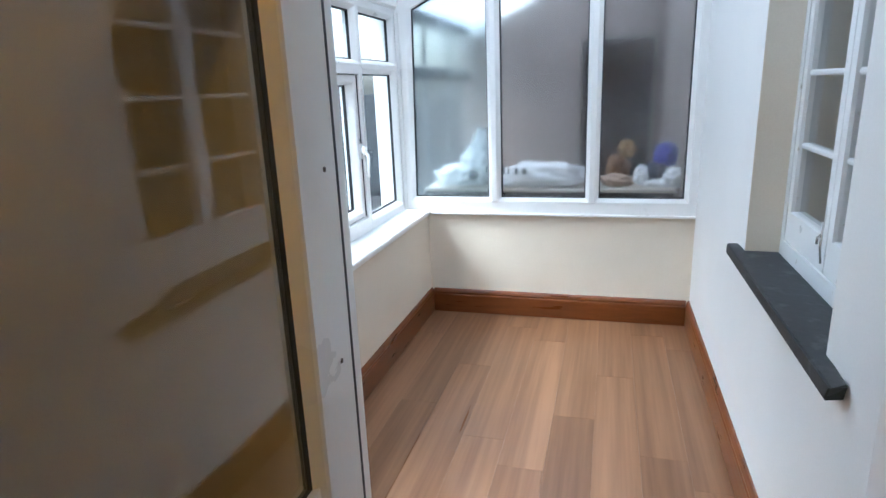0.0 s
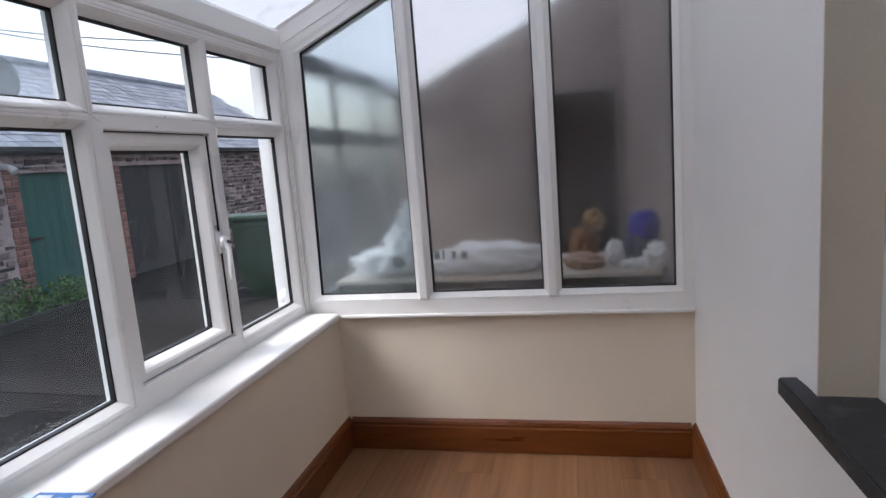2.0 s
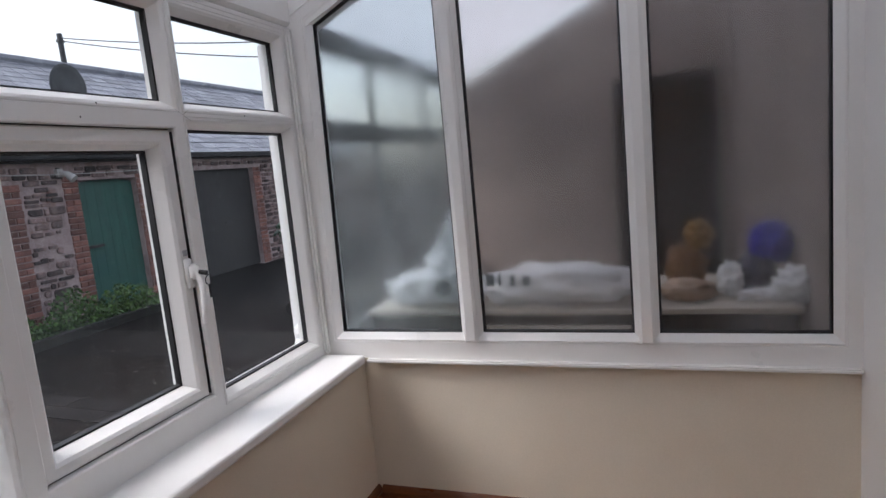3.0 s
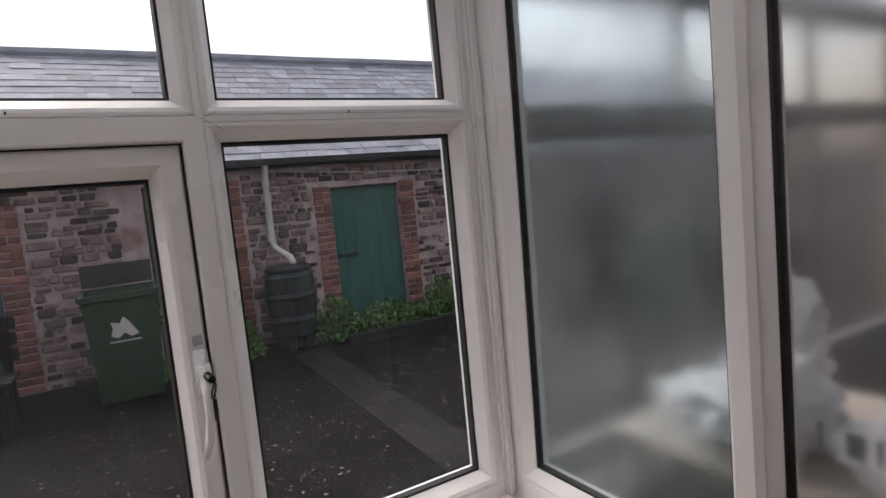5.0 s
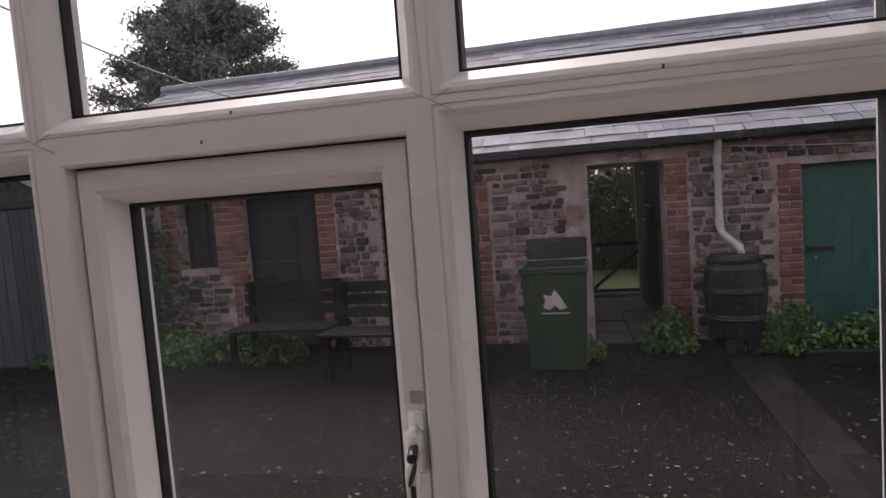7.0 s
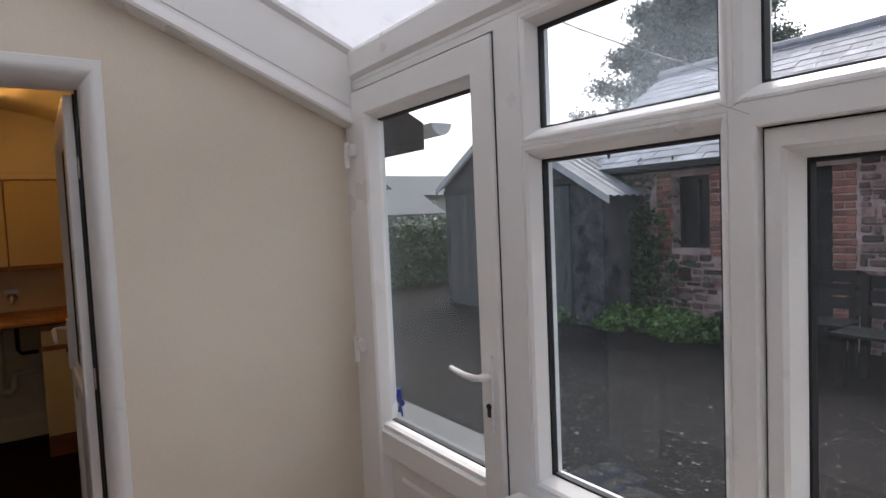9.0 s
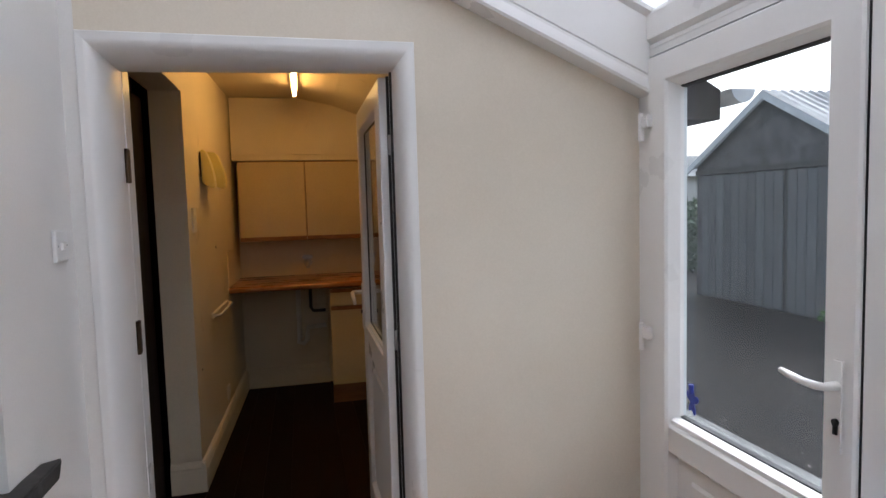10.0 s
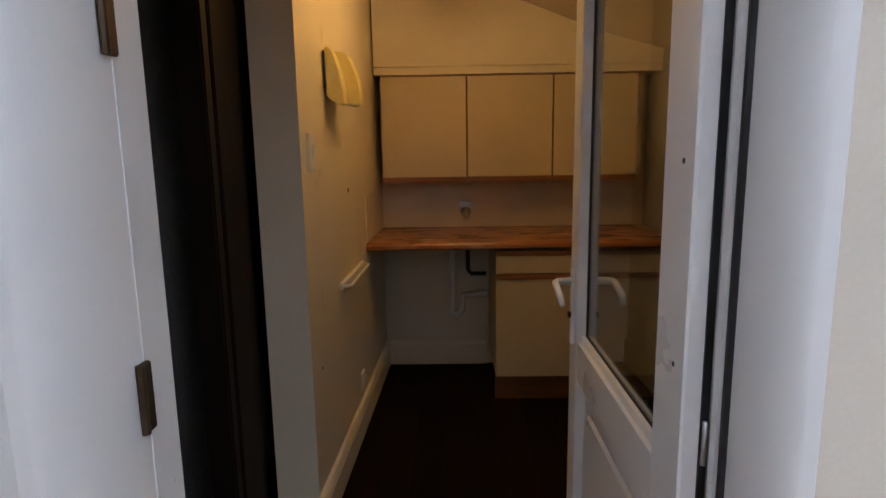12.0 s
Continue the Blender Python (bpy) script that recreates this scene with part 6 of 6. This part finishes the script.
extrude_profile(bm, [(-1.40, 1.80), (-1.84, 1.80), (-1.84, 1.92), (-1.40, 2.16), (-1.40, 2.12)], -2.4, 0.88, lambda s, p, q: (p, s, q))
tagged(part("house_eaves", bm, DARK_WOOD_AND_SHADE), "dark eaves board of the pantry roof", "eaves", kind="structure")
bm = bmesh.new()
extrude_profile(bm, [(0.055 * math.cos(a), 0.055 * math.sin(a)) for a in (math.pi + k * math.pi / 10 for k in range(11))], -2.4, 0.94, lambda s, p, q: (-1.90 + p, s, 1.915 + q))
tagged(part("gutter", bm, PALE_GUTTER), "pale half-round gutter at the pantry eaves", "gutter", kind="structure")
bg = thing("bungalow", "pale bungalow with a grey roof beyond the hedge", "house", (-15.4, -16.5, GZ))
bm = bmesh.new()
box(bm, -3.2, 3.2, -3, 0, 0, 2.40)
part("wall", bm, BUNGALOW, bg)
bm = bmesh.new()
extrude_profile(bm, [(0.35, 2.36), (-1.5, 3.25), (-3.35, 2.36)], -3.45, 3.45, lambda s, p, q: (s, p, q))
part("roof", bm, RENDER_GREY, bg, "grey roof")
for x in (-2.4, -0.4, 1.7):
    bm = bmesh.new()
    box(bm, x, x + 1.1, 0.001, 0.04, 0.9, 2.1)
    w = part("window", bm, DARK_GLASS, bg)
    bm = bmesh.new()
    for a, b, c, d in ((x - 0.06, x, 0.84, 2.16), (x + 1.1, x + 1.16, 0.84, 2.16), (x, x + 1.1, 2.1, 2.16), (x, x + 1.1, 0.84, 0.9), (x + 0.52, x + 0.58, 0.9, 2.1)):
        box(bm, a, b, 0.001, 0.06, c, d)
    part("frame", bm, UPVC, w)
ls = thing("garden_shed", "low pale shed with a grey slate roof behind the hedge", "shed", (-11.2, -14.0, GZ))
bm = bmesh.new()
box(bm, -1.0, 1.0, -1.6, 0.0, 0.0, 1.66)
part("wall", bm, BUNGALOW, ls)
bm = bmesh.new()
slab(bm, lambda u, v, d: (u, -v, 1.66 + 0.52 * v + d), rect(-1.15, 1.15, -0.15, 1.65), 0.0, 0.05)
part("roof", bm, RENDER_GREY, ls, "grey roof")
hd = thing("hedge", "dark overgrown hedge at the yard's end", "hedge", (-6.0, -8.2, GZ))
bm = bmesh.new()
leafy(bm, 15000, lambda q: (q.uniform(-6, 5), q.gauss(0.15, 0.32), q.random() ** 0.8 * (1.52 + 0.14 * noise.noise(Vector((q.uniform(-6, 5), 0, 0))))), 0.055, random.Random(3))
part("foliage", bm, IVY, hd)
bm = bmesh.new()
box(bm, -6, 5, -0.3, 0.12, 0, 1.35)
part("core", bm, IVY, hd)


def conifer(at, height, spread, label):
    ob = thing("conifer", label, "tree", at)
    bm = bmesh.new()
    tube(bm, [(0, 0, 0), (0.05, 0, height * 0.5), (0, 0, height)], [0.25, 0.16, 0.03], 8)
    g = random.Random(int(at[0] * 10))
    limbs = []
    for k in range(70):
        z = height * (0.12 + 0.86 * k / 70)
        reach = spread * (1 - (z / height) ** 1.3) * g.uniform(0.7, 1.15) + 0.2
        a = k * 2.4 + g.uniform(-0.3, 0.3)
        tip = (reach * math.cos(a), reach * math.sin(a), z + reach * 0.22)
        tube(bm, [(0, 0, z), (tip[0] * 0.6, tip[1] * 0.6, z - 0.03), tip], [0.05, 0.03, 0.008], 4)
        limbs.append(((0, 0, z), tip))
    part("trunk", bm, BARK, ob)
    bm = bmesh.new()

    def where(q):
        a, b = limbs[q.randrange(len(limbs))]
        t = q.random() ** 0.6
        return tuple(a[i] + (b[i] - a[i]) * t + q.gauss(0, 0.16) - (0.12 * q.random() if i == 2 else 0) for i in range(3))
    leafy(bm, 130000, where, 0.06, g)
    part("crown", bm, CONIFER, ob)


conifer((-15.6, -6.2, GZ), 8.8, 4.5, "tall dark conifer behind the outbuilding")


def bare_tree(at, height, seed):
    ob = thing("bare_tree", "leafless winter tree beyond the bungalow", "tree", at, group="bare trees")
    g = random.Random(seed)
    bm = bmesh.new()

    def grow(p, way, length, r, depth):
        q = p + way * length
        tube(bm, [p, p.lerp(q, 0.5) + Vector((g.uniform(-0.05, 0.05), g.uniform(-0.05, 0.05), 0)) * length, q], [r, r * 0.85, r * 0.7], 5, ends=False)
        if depth:
            for _ in range(3):
                d = (way + Vector([g.uniform(-0.75, 0.75) for _ in range(3)]) + Vector((0, 0, 0.12))).normalized()
                grow(q, d, length * g.uniform(0.6, 0.8), r * 0.62, depth - 1)
    grow(Vector((0, 0, 0)), Vector((0, 0, 1)), height * 0.32, 0.16, 5)
    part("limbs", bm, BARK, ob)


bare_tree((-6.5, -25.0, GZ), 7.5, 2)
bare_tree((-10.5, -26.0, GZ), 7.0, 5)
bare_tree((-12.0, -19.5, GZ), 5.6, 11)
bare_tree((-4.2, -17.0, GZ), 5.0, 8)

# ---- many pieces ----
for kind, y, z, w, h in near:
    ob = new(kind, piece_mesh(kind, max(w, 0.06), max(h, 0.04), STONE if kind == "stone" else BRICK))
    ob.parent = wall
    ob.location = (ob_x, y, z)
# roof slates: the stretch that the windows face as pieces, the rest joined
bm = bmesh.new()
slate_me, left, rg = {}, 300, random.Random(12)
slope = math.atan2(tilt, 1)
for row in range(17):
    x = ob_x + 0.16 - row * 0.165
    y = -3.2 + (0.15 if row % 2 else 0)
    while y < Y1 - 0.1:
        w = rg.choice((0.24, 0.27, 0.30, 0.33))
        lift, spin = rg.uniform(0, 0.008), rg.gauss(0, 0.012)
        if 3.0 < y < 8.2 and left > 0:
            left -= 1
            if w not in slate_me:
                sb = bmesh.new()
                loops(sb, lambda u, v, d: (u, v, d), [(rect(-0.30, 0.0, 0.004, w - 0.004), 0.0), (rect(-0.30, 0.004, 0.004, w - 0.004), 0.007)])
                slate_me[w] = mesh_of("slate", sb, ROOF_SLATE)
            ob = new("slate", slate_me[w])
            ob.parent = roof
            ob.matrix_local = Matrix.Translation((x, y, roof_at(x) - 0.025 + lift)) @ Matrix.Rotation(-slope - 0.035, 4, "Y") @ Matrix.Rotation(spin, 4, "Z")
        else:
            m = Matrix.Translation((x, y, roof_at(x) - 0.025 + lift)) @ Matrix.Rotation(-slope - 0.035, 4, "Y") @ Matrix.Rotation(spin, 4, "Z")
            loops(bm, lambda u, v, d: m @ Vector((u, v, d)), [(rect(-0.30, 0.0, 0.004, w - 0.004), 0.0), (rect(-0.30, 0.004, 0.004, w - 0.004), 0.007)])
        y += w
part("slates", bm, ROOF_SLATE_FAR, roof)["kind"] = "stuff"
# passage flags
for i in range(5):
    for j in range(2):
        bm = bmesh.new()
        box(bm, -9.6 + 0.56 * i, -9.06 + 0.56 * i, 3.60 + 0.37 * j, 3.955 + 0.37 * j, GZ, GZ + 0.02 + 0.004 * ((i + j) % 3), bevel=0.005)
        part("flagstone", bm, FLAGS, ground)
# laminate boards of the sun room
row, x = 0, -1.198
while x < 0.49:
    w, y, n = min(0.192, 0.499 - x), 0.88 - (0.0, 0.85, 0.4, 1.1)[row % 4], 0
    while y < 3.84:
        a, b = max(y, 0.88), min(y + 1.285, 3.84)
        if b - a > 0.05:
            bm = bmesh.new()
            box(bm, x + 0.0002, x + w - 0.0002, a + 0.0002, b - 0.0002, -0.012, 0.0, bevel=0.0005)
            part("plank", bm, LAMINATE, floor)
        y += 1.285
    x += 0.192
    row += 1
# boards of the pantry
x = -1.345
while x < 1.2:
    bm = bmesh.new()
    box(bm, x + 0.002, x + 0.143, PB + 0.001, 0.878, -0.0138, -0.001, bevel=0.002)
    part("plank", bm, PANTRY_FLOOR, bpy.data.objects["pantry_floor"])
    x += 0.145
